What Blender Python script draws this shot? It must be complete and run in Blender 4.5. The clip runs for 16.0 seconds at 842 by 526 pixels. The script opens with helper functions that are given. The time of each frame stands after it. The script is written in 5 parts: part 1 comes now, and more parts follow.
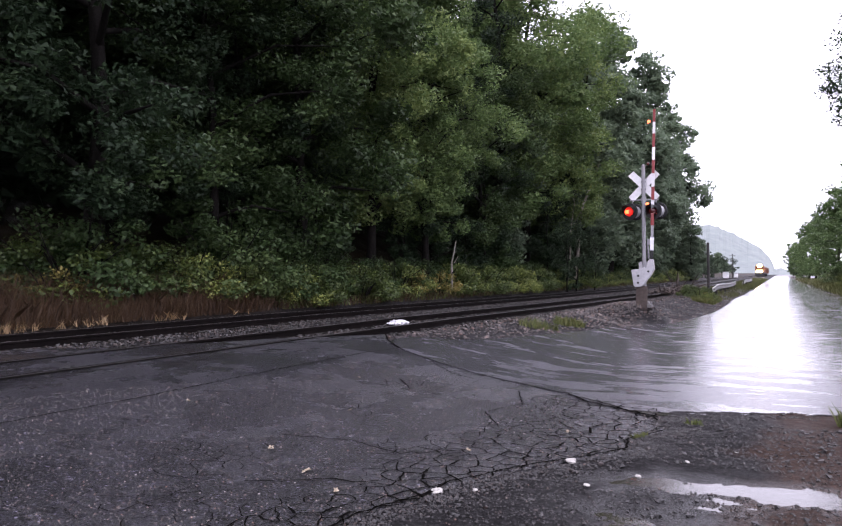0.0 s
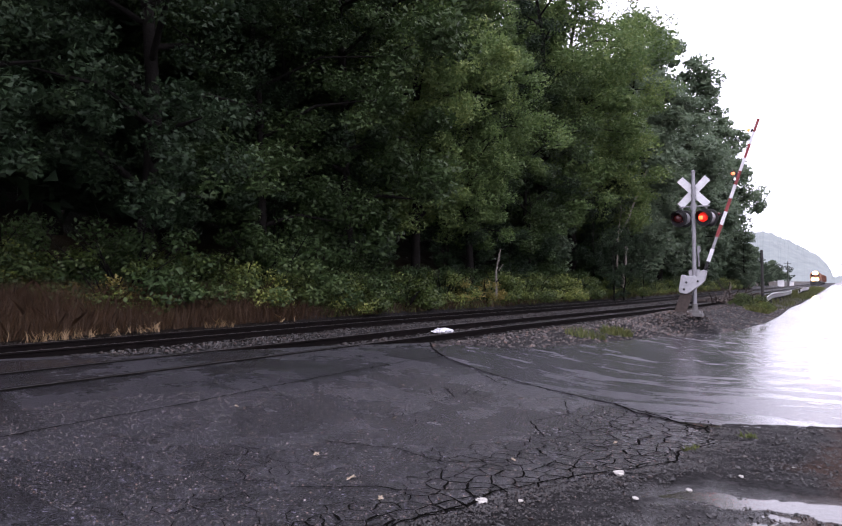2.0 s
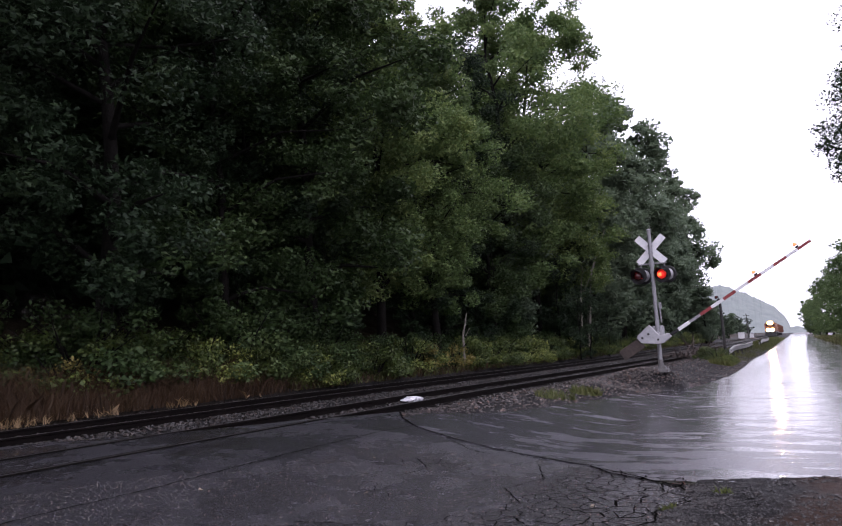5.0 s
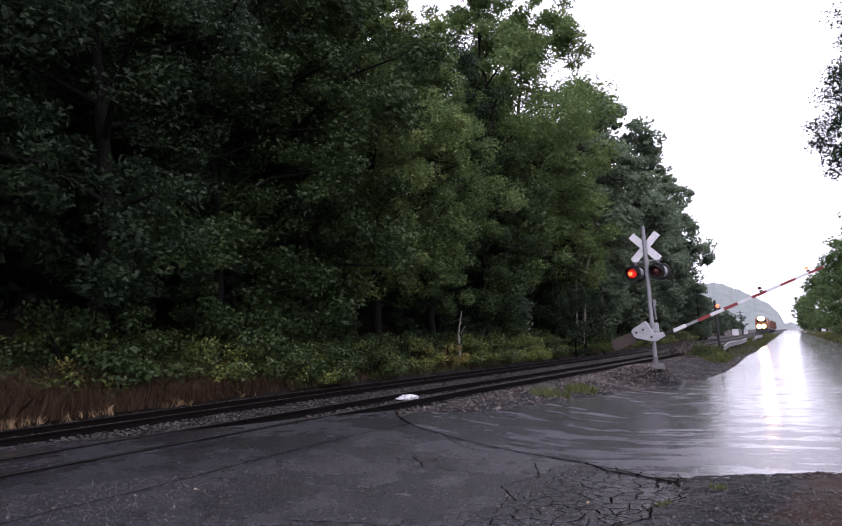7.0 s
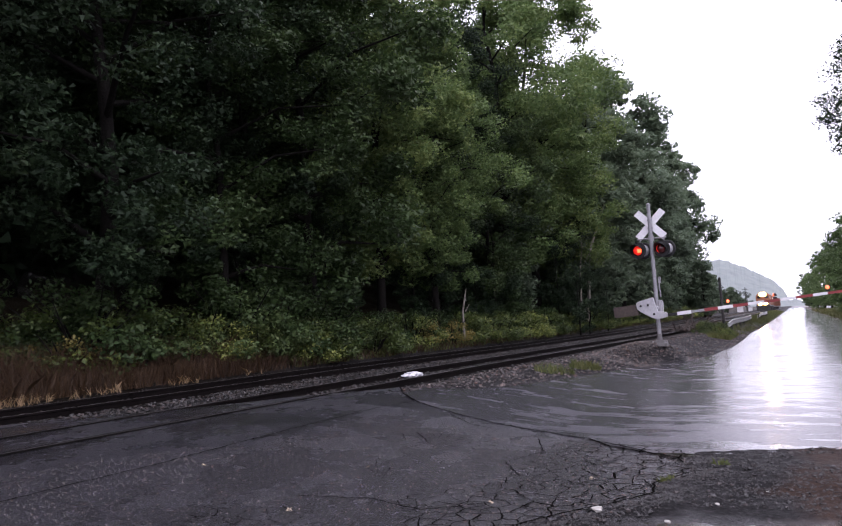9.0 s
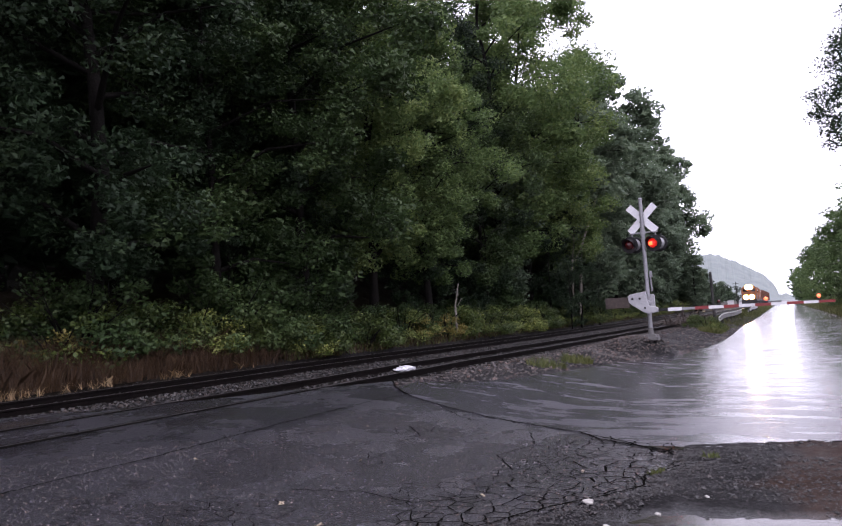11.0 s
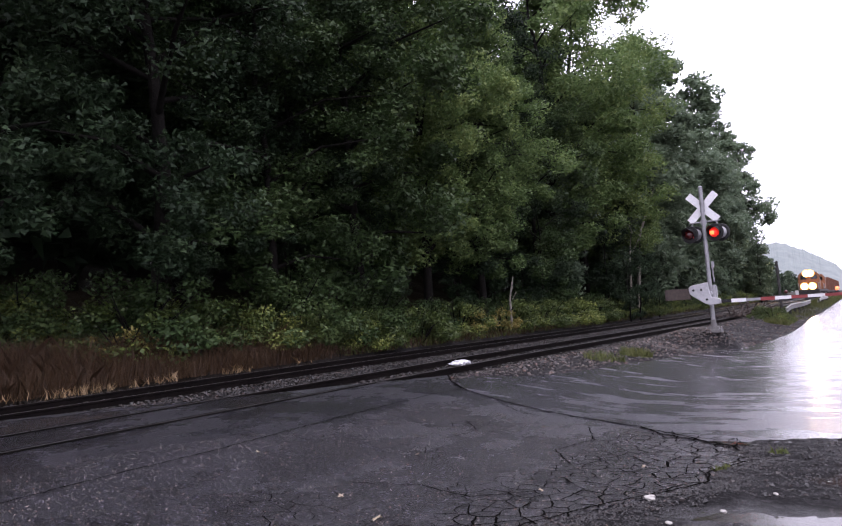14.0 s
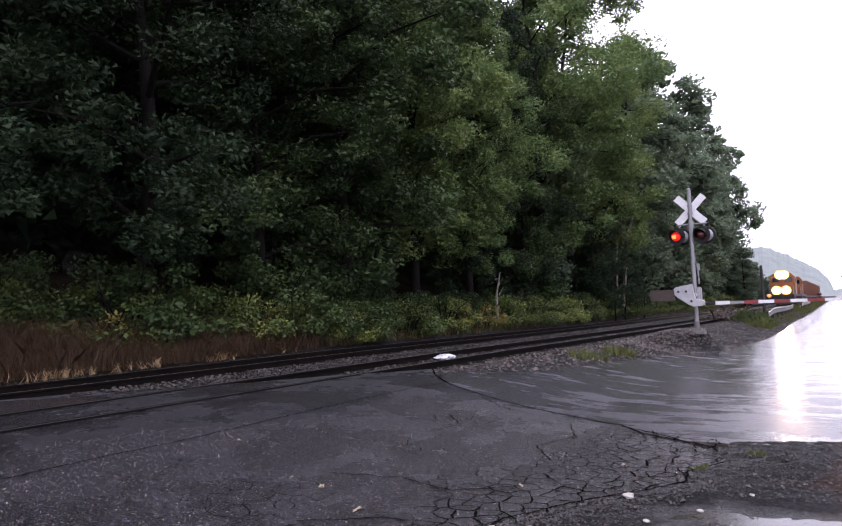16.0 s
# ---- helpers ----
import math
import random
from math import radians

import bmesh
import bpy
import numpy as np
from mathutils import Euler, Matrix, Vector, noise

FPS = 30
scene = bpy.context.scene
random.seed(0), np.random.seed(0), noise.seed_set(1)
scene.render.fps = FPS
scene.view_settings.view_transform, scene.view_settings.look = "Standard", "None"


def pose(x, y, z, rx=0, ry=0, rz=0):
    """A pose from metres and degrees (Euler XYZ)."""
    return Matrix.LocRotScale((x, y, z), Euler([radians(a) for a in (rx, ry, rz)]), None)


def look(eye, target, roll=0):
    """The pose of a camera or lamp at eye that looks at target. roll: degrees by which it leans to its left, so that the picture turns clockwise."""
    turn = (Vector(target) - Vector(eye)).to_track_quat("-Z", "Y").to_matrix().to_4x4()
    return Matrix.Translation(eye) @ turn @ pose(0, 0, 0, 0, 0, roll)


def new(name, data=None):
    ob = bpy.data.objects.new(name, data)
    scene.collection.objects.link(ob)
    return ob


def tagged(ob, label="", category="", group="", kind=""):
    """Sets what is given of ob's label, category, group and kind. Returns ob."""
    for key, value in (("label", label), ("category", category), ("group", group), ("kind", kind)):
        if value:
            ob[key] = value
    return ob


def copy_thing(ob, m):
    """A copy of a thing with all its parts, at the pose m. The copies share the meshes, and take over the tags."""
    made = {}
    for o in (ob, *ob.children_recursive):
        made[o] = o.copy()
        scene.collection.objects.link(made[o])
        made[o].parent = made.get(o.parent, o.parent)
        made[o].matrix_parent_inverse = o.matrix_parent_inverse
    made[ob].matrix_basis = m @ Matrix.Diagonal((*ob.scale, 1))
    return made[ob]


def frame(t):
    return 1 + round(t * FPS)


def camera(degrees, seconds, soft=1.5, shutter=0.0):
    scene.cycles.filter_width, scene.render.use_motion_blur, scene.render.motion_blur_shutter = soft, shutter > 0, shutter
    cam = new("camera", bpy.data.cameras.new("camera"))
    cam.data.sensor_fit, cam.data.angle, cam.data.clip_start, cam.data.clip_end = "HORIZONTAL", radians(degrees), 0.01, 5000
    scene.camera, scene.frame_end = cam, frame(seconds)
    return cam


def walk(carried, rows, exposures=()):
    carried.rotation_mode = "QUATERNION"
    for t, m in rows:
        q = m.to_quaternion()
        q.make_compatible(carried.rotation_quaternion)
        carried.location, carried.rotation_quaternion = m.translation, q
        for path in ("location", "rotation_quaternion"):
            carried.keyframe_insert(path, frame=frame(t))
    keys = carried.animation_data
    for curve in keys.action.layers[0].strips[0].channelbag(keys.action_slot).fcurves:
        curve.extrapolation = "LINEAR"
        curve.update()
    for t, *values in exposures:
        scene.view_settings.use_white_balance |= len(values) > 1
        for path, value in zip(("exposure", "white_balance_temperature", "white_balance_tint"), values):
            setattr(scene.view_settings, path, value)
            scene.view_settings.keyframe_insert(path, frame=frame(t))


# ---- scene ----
import mathutils
# Camera: held by hand at the roadside, turning a little.
EYE = 1.6
cam = camera(64.2, 16.0, soft=1.2)
LOOKS = [
    (0.0, 91.00, 0.20, 28.05),
    (0.5, 90.82, -0.58, 28.99),
    (1.0, 90.94, -0.28, 32.34),
    (1.5, 90.85, -0.60, 31.90),
    (2.0, 91.71, 0.18, 31.82),
    (2.5, 93.85, 1.71, 32.49),
    (3.0, 96.22, 2.85, 33.06),
    (3.5, 96.31, 2.38, 32.31),
    (4.0, 96.76, 2.77, 30.86),
    (4.5, 97.35, 2.89, 29.71),
    (5.0, 97.36, 2.77, 29.05),
    (7.3, 97.22, 3.18, 28.49),
    (7.5, 97.83, 3.05, 27.92),
    (8.0, 97.83, 3.08, 28.04),
    (8.5, 95.72, 3.10, 29.08),
    (11.0, 94.79, 3.18, 28.40),
    (11.5, 94.53, 3.54, 27.87),
    (12.0, 95.20, 3.38, 32.49),
    (12.5, 95.25, 3.24, 32.68),
    (13.0, 95.26, 3.44, 32.64),
    (13.5, 95.02, 3.48, 32.03),
    (14.0, 94.59, 3.74, 33.05),
    (14.5, 93.08, 2.21, 33.36),
    (15.0, 93.12, 2.07, 33.10),
    (15.5, 93.53, 1.51, 31.93),
    (16.0, 93.96, 2.03, 31.88),
]
GAINS = [(0.0, 0.46), (1.0, 0.44), (2.0, 0.32), (2.5, 0.2), (3.5, -0.08), (5.0, -0.18), (7.5, 0.0), (8.5, 0.06), (11.0, 0.09), (12.0, 0.04), (13.5, 0.1), (14.5, 0.35), (15.2, 0.34), (16.0, 0.19)]
walk(cam, [(t, pose(0, 0, EYE, rx, ry, rz)) for t, rx, ry, rz in LOOKS], [(t, g, 6100, 24) for t, g in GAINS])

# ---------------------------------------------------------------- light
world = bpy.data.worlds.new("overcast")
scene.world = world
world.use_nodes = True
wn, wl = world.node_tree.nodes, world.node_tree.links
sky = wn.new("ShaderNodeTexSky")
sky.sky_type, sky.sun_disc = "NISHITA", False
sky.sun_elevation, sky.sun_rotation = radians(50), radians(200)
sky.air_density, sky.dust_density = 2.0, 6.0
grey = wn.new("ShaderNodeHueSaturation")
grey.inputs["Saturation"].default_value = 0.12
grey.inputs["Value"].default_value = 0.10
cloud = wn.new("ShaderNodeMix")
cloud.data_type = "RGBA"
cloud.inputs[0].default_value = 0.85
cloud.inputs[7].default_value = (1.0, 0.985, 1.07, 1)
wl.new(sky.outputs[0], grey.inputs["Color"])
wl.new(grey.outputs[0], cloud.inputs[6])
wl.new(cloud.outputs[2], wn["Background"].inputs[0])
wn["Background"].inputs[1].default_value = 2.2
sun = new("sun", bpy.data.lights.new("sun", "SUN"))
sun.data.energy, sun.data.angle, sun.data.color = 1.2, radians(45), (1.0, 0.97, 0.93)
sun.matrix_world = look((14, -2, 40), (0, 0, 0))


# ---------------------------------------------------------------- materials
def material(name, rough=0.6, metal=0.0, color=(0.5, 0.5, 0.5)):
    m = bpy.data.materials.new(name)
    m.use_nodes = True
    b = m.node_tree.nodes["Principled BSDF"]
    b.inputs["Roughness"].default_value = rough
    b.inputs["Metallic"].default_value = metal
    b.inputs["Base Color"].default_value = (*color, 1)
    return m, m.node_tree.nodes, m.node_tree.links, b


def noise_node(nodes, links, scale, detail=5.0, rough=0.55, stretch=None):
    tc = nodes.new("ShaderNodeTexCoord")
    n = nodes.new("ShaderNodeTexNoise")
    n.inputs["Scale"].default_value, n.inputs["Detail"].default_value, n.inputs["Roughness"].default_value = scale, detail, rough
    if stretch:
        mp = nodes.new("ShaderNodeMapping")
        mp.inputs["Scale"].default_value = stretch
        links.new(tc.outputs["Object"], mp.inputs[0])
        links.new(mp.outputs[0], n.inputs["Vector"])
    else:
        links.new(tc.outputs["Object"], n.inputs["Vector"])
    return n.outputs["Fac"]


def ramp(nodes, links, fac, stops):
    r = nodes.new("ShaderNodeValToRGB")
    while len(r.color_ramp.elements) < len(stops):
        r.color_ramp.elements.new(0.5)
    for e, (p, c) in zip(r.color_ramp.elements, stops):
        e.position, e.color = p, (*c, 1) if len(c) == 3 else (c[0], c[0], c[0], 1)
    links.new(fac, r.inputs[0])
    return r.outputs[0]


def bump(nodes, links, bsdf, height, strength, distance):
    b = nodes.new("ShaderNodeBump")
    b.inputs["Strength"].default_value, b.inputs["Distance"].default_value = strength, distance
    links.new(height, b.inputs["Height"])
    links.new(b.outputs[0], bsdf.inputs["Normal"])
    return b


def grained(name, low, high, scale, rough=0.6, metal=0.0, relief=0.3, depth=0.004, coarse=None):
    """A surface between two colours, with fine grain and coarse stains."""
    m, n, l, b = material(name, rough, metal)
    fine = noise_node(n, l, scale)
    big = noise_node(n, l, coarse or scale * 0.08, 3)
    mix = n.new("ShaderNodeMath")
    mix.operation = "MULTIPLY_ADD"
    l.new(fine, mix.inputs[0])
    mix.inputs[1].default_value = 0.5
    half = n.new("ShaderNodeMath")
    half.operation = "MULTIPLY"
    half.inputs[1].default_value = 0.5
    l.new(big, half.inputs[0])
    l.new(half.outputs[0], mix.inputs[2])
    l.new(ramp(n, l, mix.outputs[0], [(0.36, low), (0.64, high)]), b.inputs["Base Color"])
    bump(n, l, b, fine, relief, depth)
    return m


def glowing(name, color, strength):
    m, n, l, b = material(name, 0.3, 0, color)
    b.inputs["Emission Color"].default_value = (*color, 1)
    b.inputs["Emission Strength"].default_value = strength
    return m


def leaf_material(name, dark, mid, light, trans=0.25, gloss=0.25):
    """Leaves: colour by leaf, by bough and by tree, some light through them."""
    m, n, l, b = material(name, 0.5)
    geo = n.new("ShaderNodeNewGeometry")
    info = n.new("ShaderNodeObjectInfo")
    add = n.new("ShaderNodeMath")
    add.operation = "MULTIPLY_ADD"
    l.new(info.outputs["Random"], add.inputs[0])
    add.inputs[1].default_value = 0.3
    low = n.new("ShaderNodeMath")
    low.operation = "MULTIPLY"
    low.inputs[1].default_value = 0.35
    l.new(geo.outputs["Random Per Island"], low.inputs[0])
    # broad tone patches paint in lit boughs and the dark gaps between
    bough = n.new("ShaderNodeMapRange")
    bough.inputs["From Min"].default_value, bough.inputs["From Max"].default_value = 0.35, 0.65
    bough.inputs["To Max"].default_value = 0.35
    l.new(noise_node(n, l, 0.75, 2), bough.inputs["Value"])
    both = n.new("ShaderNodeMath")
    l.new(low.outputs[0], both.inputs[0])
    l.new(bough.outputs[0], both.inputs[1])
    l.new(both.outputs[0], add.inputs[2])
    col = ramp(n, l, add.outputs[0], [(0.0, dark), (0.55, mid), (1.0, light)])
    l.new(col, b.inputs["Base Color"])
    b.inputs["Specular IOR Level"].default_value = gloss
    tr = n.new("ShaderNodeBsdfTranslucent")
    l.new(col, tr.inputs[0])
    ms = n.new("ShaderNodeMixShader")
    ms.inputs[0].default_value = trans
    l.new(b.outputs[0], ms.inputs[1])
    l.new(tr.outputs[0], ms.inputs[2])
    l.new(ms.outputs[0], n["Material Output"].inputs[0])
    return m


LEAF = leaf_material("leaves_oak", (0.009, 0.019, 0.009), (0.022, 0.039, 0.018), (0.058, 0.09, 0.038), 0.25, 0.16)
LEAF_MID = leaf_material("leaves_mid", (0.016, 0.031, 0.01), (0.04, 0.068, 0.022), (0.1, 0.135, 0.046), 0.3, 0.2)
# Far leaves: the haze of distance is put into a paler grey-green.
LEAF_FAR_HAZE = leaf_material("leaves_far_haze", (0.078, 0.11, 0.072), (0.13, 0.175, 0.112), (0.185, 0.24, 0.142), 0.42, 0.2)
LEAF_LIGHT = leaf_material("leaves_light", (0.04, 0.07, 0.025), (0.108, 0.165, 0.056), (0.24, 0.3, 0.1), 0.42, 0.2)
LEAF_ROADSIDE = leaf_material("leaves_roadside", (0.05, 0.085, 0.03), (0.1, 0.155, 0.055), (0.17, 0.24, 0.085), 0.4, 0.2)
# Yellow-green brush leaves; the palest tone also paints in their wet glints.
LEAF_SHRUB = leaf_material("leaves_shrub", (0.012, 0.025, 0.007), (0.07, 0.1, 0.022), (0.34, 0.36, 0.095), 0.25, 0.3)
LEAF_YELLOW = leaf_material("leaves_yellowing", (0.12, 0.11, 0.03), (0.2, 0.17, 0.05), (0.3, 0.22, 0.08), 0.3)
GRASS = leaf_material("grass_blades", (0.04, 0.058, 0.017), (0.085, 0.1, 0.03), (0.17, 0.16, 0.065), 0.3)
DRY = leaf_material("dry_stalks", (0.026, 0.014, 0.007), (0.055, 0.031, 0.015), (0.12, 0.08, 0.04), 0.2)
STRAW = leaf_material("straw", (0.2, 0.13, 0.065), (0.3, 0.21, 0.115), (0.4, 0.31, 0.18), 0.2)
BARK = grained("bark", (0.003, 0.0026, 0.0022), (0.012, 0.0104, 0.009), 14, 0.9, 0, 0.8, 0.03)
BARK.node_tree.nodes["Principled BSDF"].inputs["Specular IOR Level"].default_value = 0.1
BARK_PALE = grained("pale_bark", (0.08, 0.072, 0.058), (0.22, 0.2, 0.165), 10, 0.85, 0, 0.6, 0.02)
STEEL_RAIL = grained("rail_steel", (0.002, 0.0015, 0.0014), (0.007, 0.005, 0.0045), 30, 0.6, 0.0)
STEEL_RAIL.node_tree.nodes["Principled BSDF"].inputs["Specular IOR Level"].default_value = 0.05
RAIL_HEAD = grained("rail_running_surface", (0.012, 0.011, 0.011), (0.035, 0.032, 0.031), 20, 0.45, 0.1)
TIE = grained("creosoted_tie", (0.014, 0.011, 0.009), (0.045, 0.034, 0.027), 25, 0.85, 0, 0.6, 0.01)
GALV = grained("galvanised_steel", (0.16, 0.16, 0.168), (0.25, 0.25, 0.26), 18, 0.45, 0.3, 0.15, 0.002)
ALU = grained("painted_aluminium", (0.24, 0.24, 0.25), (0.36, 0.36, 0.37), 12, 0.5, 0.15, 0.15, 0.002)
WHITE = grained("white_sheeting", (0.5, 0.5, 0.51), (0.66, 0.66, 0.67), 9, 0.5, 0, 0.1, 0.001)
RED = grained("red_sheeting", (0.13, 0.011, 0.01), (0.2, 0.017, 0.016), 9, 0.45, 0, 0.1, 0.001)
BLACK = grained("black_paint", (0.003, 0.003, 0.003), (0.009, 0.009, 0.01), 20, 0.75, 0, 0.2, 0.002)
RUST = grained("rusty_plate", (0.022, 0.016, 0.013), (0.06, 0.043, 0.035), 16, 0.8, 0, 0.4, 0.004)
CONCRETE = grained("concrete", (0.24, 0.23, 0.21), (0.38, 0.37, 0.34), 22, 0.85)
POLE_WOOD = grained("weathered_post", (0.012, 0.012, 0.012), (0.035, 0.032, 0.03), 20, 0.8)
LENS_LIT = glowing("lit_red_lens", (1.0, 0.03, 0.015), 0.4)
LENS_CORE = glowing("lit_lens_core", (1.0, 0.13, 0.03), 3.4)
ARM_LIT = glowing("lit_arm_lens", (1.0, 0.15, 0.05), 3.0)
DARK_BASE = grained("stained_steel", (0.06, 0.058, 0.056), (0.13, 0.125, 0.12), 18, 0.6)
LENS_DARK, *_ = material("dark_red_lens", 0.15, 0, (0.05, 0.006, 0.006))
# Glow for an added rim that paints the glare round each headlight.
HEADLIGHT_GLARE = glowing("headlight_glare", (1.0, 0.55, 0.12), 3.0)
HEADLIGHT = glowing("headlight_glass", (1.0, 0.7, 0.3), 160.0)
RAG = grained("white_plastic", (0.35, 0.35, 0.37), (0.7, 0.7, 0.72), 12, 0.6)


# ---------------------------------------------------------------- ground
def smooth(a, b, x):
    t = min(1.0, max(0.0, (x - a) / (b - a)))
    return t * t * (3 - 2 * t)


def centre(y):
    """The near track's middle line: bends gently along the road."""
    if y < 25:
        return -9.35 + 0.075 * y
    s = min(y, 55.0) - 25
    return -9.35 + 0.075 * 25 + 0.075 * s - 0.075 * s * s / 60


SPACING = 4.3
RAIL_TOP = 0.47
MAST = Vector((-3.75, 22.05, 0.58))


def dip(y):
    """The line falls a little towards the near end."""
    return 0.0075 * min(24.0, max(0.0, 16 - y))


def height(x, y):
    """The lie of the land: the road, the rise to the tracks, the wooded bank."""
    c = centre(y)
    d = x - c
    z = (0.455 - dip(y)) * (1 - smooth(1.6, 6.2, d)) if y < 17 else 0.0
    if y >= 17:
        k = smooth(17, 22, y)
        z = (1 - k) * 0.455 * (1 - smooth(1.6, 6.2, d)) + k * 0.455 * (1 - smooth(1.6, 4.8, d))
    far = c - SPACING - 2.0 - x
    if far > 0:
        z += 0.25 * smooth(0, 2.5, far) + (1.2 * smooth(2.5, 9, far) + 0.42 * min(60, max(0, far - 6.5)) * (1 - smooth(120, 200, y))) * smooth(2, 8, y)
    return z


def ballast_cut(x, y):
    """Where the tracks lie open the bed is lower than the crossing's asphalt."""
    return 0.14 if x < centre(y) + 2.2 and x > centre(y) - SPACING - 2.6 else 0.0


def heap(x, y):
    r = math.hypot(x - MAST.x, y - MAST.y)
    return 0.56 * (1 - smooth(0.3, 2.2, r))


def link(name, bm, mats, parent=None, label="", smoothed=False):
    me = bpy.data.meshes.new(name)
    bm.to_mesh(me)
    bm.free()
    for m in mats if isinstance(mats, (list, tuple)) else [mats]:
        me.materials.append(m)
    if smoothed:
        me.polygons.foreach_set("use_smooth", [True] * len(me.polygons))
    ob = new(name, me)
    if parent:
        ob.parent = parent
    if label:
        ob["label"] = label
    return ob


part = link


def from_lists(name, verts, faces, mats, parent=None, label="", index=None, smoothed=False):
    me = bpy.data.meshes.new(name)
    me.from_pydata(verts, [], faces)
    for m in mats if isinstance(mats, (list, tuple)) else [mats]:
        me.materials.append(m)
    if index is not None:
        me.polygons.foreach_set("material_index", index)
    if smoothed:
        me.polygons.foreach_set("use_smooth", [True] * len(me.polygons))
    ob = new(name, me)
    if parent:
        ob.parent = parent
    if label:
        ob["label"] = label
    return ob


def empty(name, m=Matrix.Identity(4)):
    ob = new(name)
    ob.matrix_world = m
    return ob


def sheet(name, xs, ys, z, mats):
    verts = [(x, y, z(x, y)) for y in ys for x in xs]
    w = len(xs)
    faces = [(j * w + i, j * w + i + 1, j * w + w + i + 1, j * w + w + i) for j in range(len(ys) - 1) for i in range(w - 1)]
    return from_lists(name, verts, faces, mats, smoothed=True)


def steps(stops):
    out = []
    for (a, b, d) in stops:
        n = max(1, round((b - a) / d))
        out += [a + (b - a) * i / n for i in range(n)]
    return out + [stops[-1][1]]


def ground_material():
    """Wet ground: gravel and mud by the road, ballast by the tracks, leaf litter under the trees."""
    m, n, l, b = material("wet_ground", 0.7)
    fine = noise_node(n, l, 28, 8, 0.7)
    big = noise_node(n, l, 0.7, 4)
    stone = n.new("ShaderNodeTexVoronoi")
    stone.inputs["Scale"].default_value = 22
    tc = n.new("ShaderNodeTexCoord")
    l.new(tc.outputs["Object"], stone.inputs["Vector"])
    gravel = ramp(n, l, fine, [(0.38, (0.003, 0.0028, 0.0028)), (0.52, (0.009, 0.0084, 0.0088)), (0.7, (0.045, 0.042, 0.044))])
    mud = ramp(n, l, fine, [(0.36, (0.011, 0.0066, 0.005)), (0.66, (0.05, 0.03, 0.022))])
    mx = n.new("ShaderNodeMix")
    mx.data_type = "RGBA"
    l.new(gravel, mx.inputs[6])
    l.new(mud, mx.inputs[7])
    sep = n.new("ShaderNodeSeparateXYZ")
    l.new(tc.outputs["Object"], sep.inputs[0])
    # bare mud away from the broken asphalt
    bare = n.new("ShaderNodeMapRange")
    bare.inputs["From Min"].default_value, bare.inputs["From Max"].default_value = -0.7, 0.1
    bare.inputs["To Min"].default_value, bare.inputs["To Max"].default_value = -0.25, 0.22
    l.new(sep.outputs["X"], bare.inputs["Value"])
    muddy = n.new("ShaderNodeMath")
    l.new(big, muddy.inputs[0])
    l.new(bare.outputs[0], muddy.inputs[1])
    l.new(ramp(n, l, muddy.outputs[0], [(0.45, (0.0,)), (0.62, (1.0,))]), mx.inputs[0])
    wood = n.new("ShaderNodeMapRange")
    wood.inputs["From Min"].default_value, wood.inputs["From Max"].default_value = -14.6, -16.2
    l.new(sep.outputs["X"], wood.inputs["Value"])
    litter = ramp(n, l, fine, [(0.3, (0.008, 0.007, 0.004)), (0.7, (0.035, 0.026, 0.016))])
    mw = n.new("ShaderNodeMix")
    mw.data_type = "RGBA"
    l.new(wood.outputs[0], mw.inputs[0])
    l.new(mx.outputs[2], mw.inputs[6])
    l.new(litter, mw.inputs[7])
    l.new(mw.outputs[2], b.inputs["Base Color"])
    l.new(ramp(n, l, big, [(0.3, (0.45,)), (0.6, (0.85,))]), b.inputs["Roughness"])
    relief = bump(n, l, b, fine, 0.9, 0.04)
    # low-lying ground is soaked
    soak = n.new("ShaderNodeMapRange")
    soak.inputs["From Min"].default_value, soak.inputs["From Max"].default_value = -0.012, -0.034
    l.new(sep.outputs["Z"], soak.inputs["Value"])
    l.new(soak.outputs[0], b.inputs["Coat Weight"])
    soaked = bump(n, l, b, noise_node(n, l, 22, 8, 0.75), 0.8, 0.02)
    l.new(relief.outputs[0], b.inputs["Normal"])
    l.new(soaked.outputs[0], b.inputs["Coat Normal"])
    b.inputs["Coat Roughness"].default_value = 0.2
    b.inputs["Coat IOR"].default_value = 1.33
    b.inputs["Specular IOR Level"].default_value = 0.1
    return m


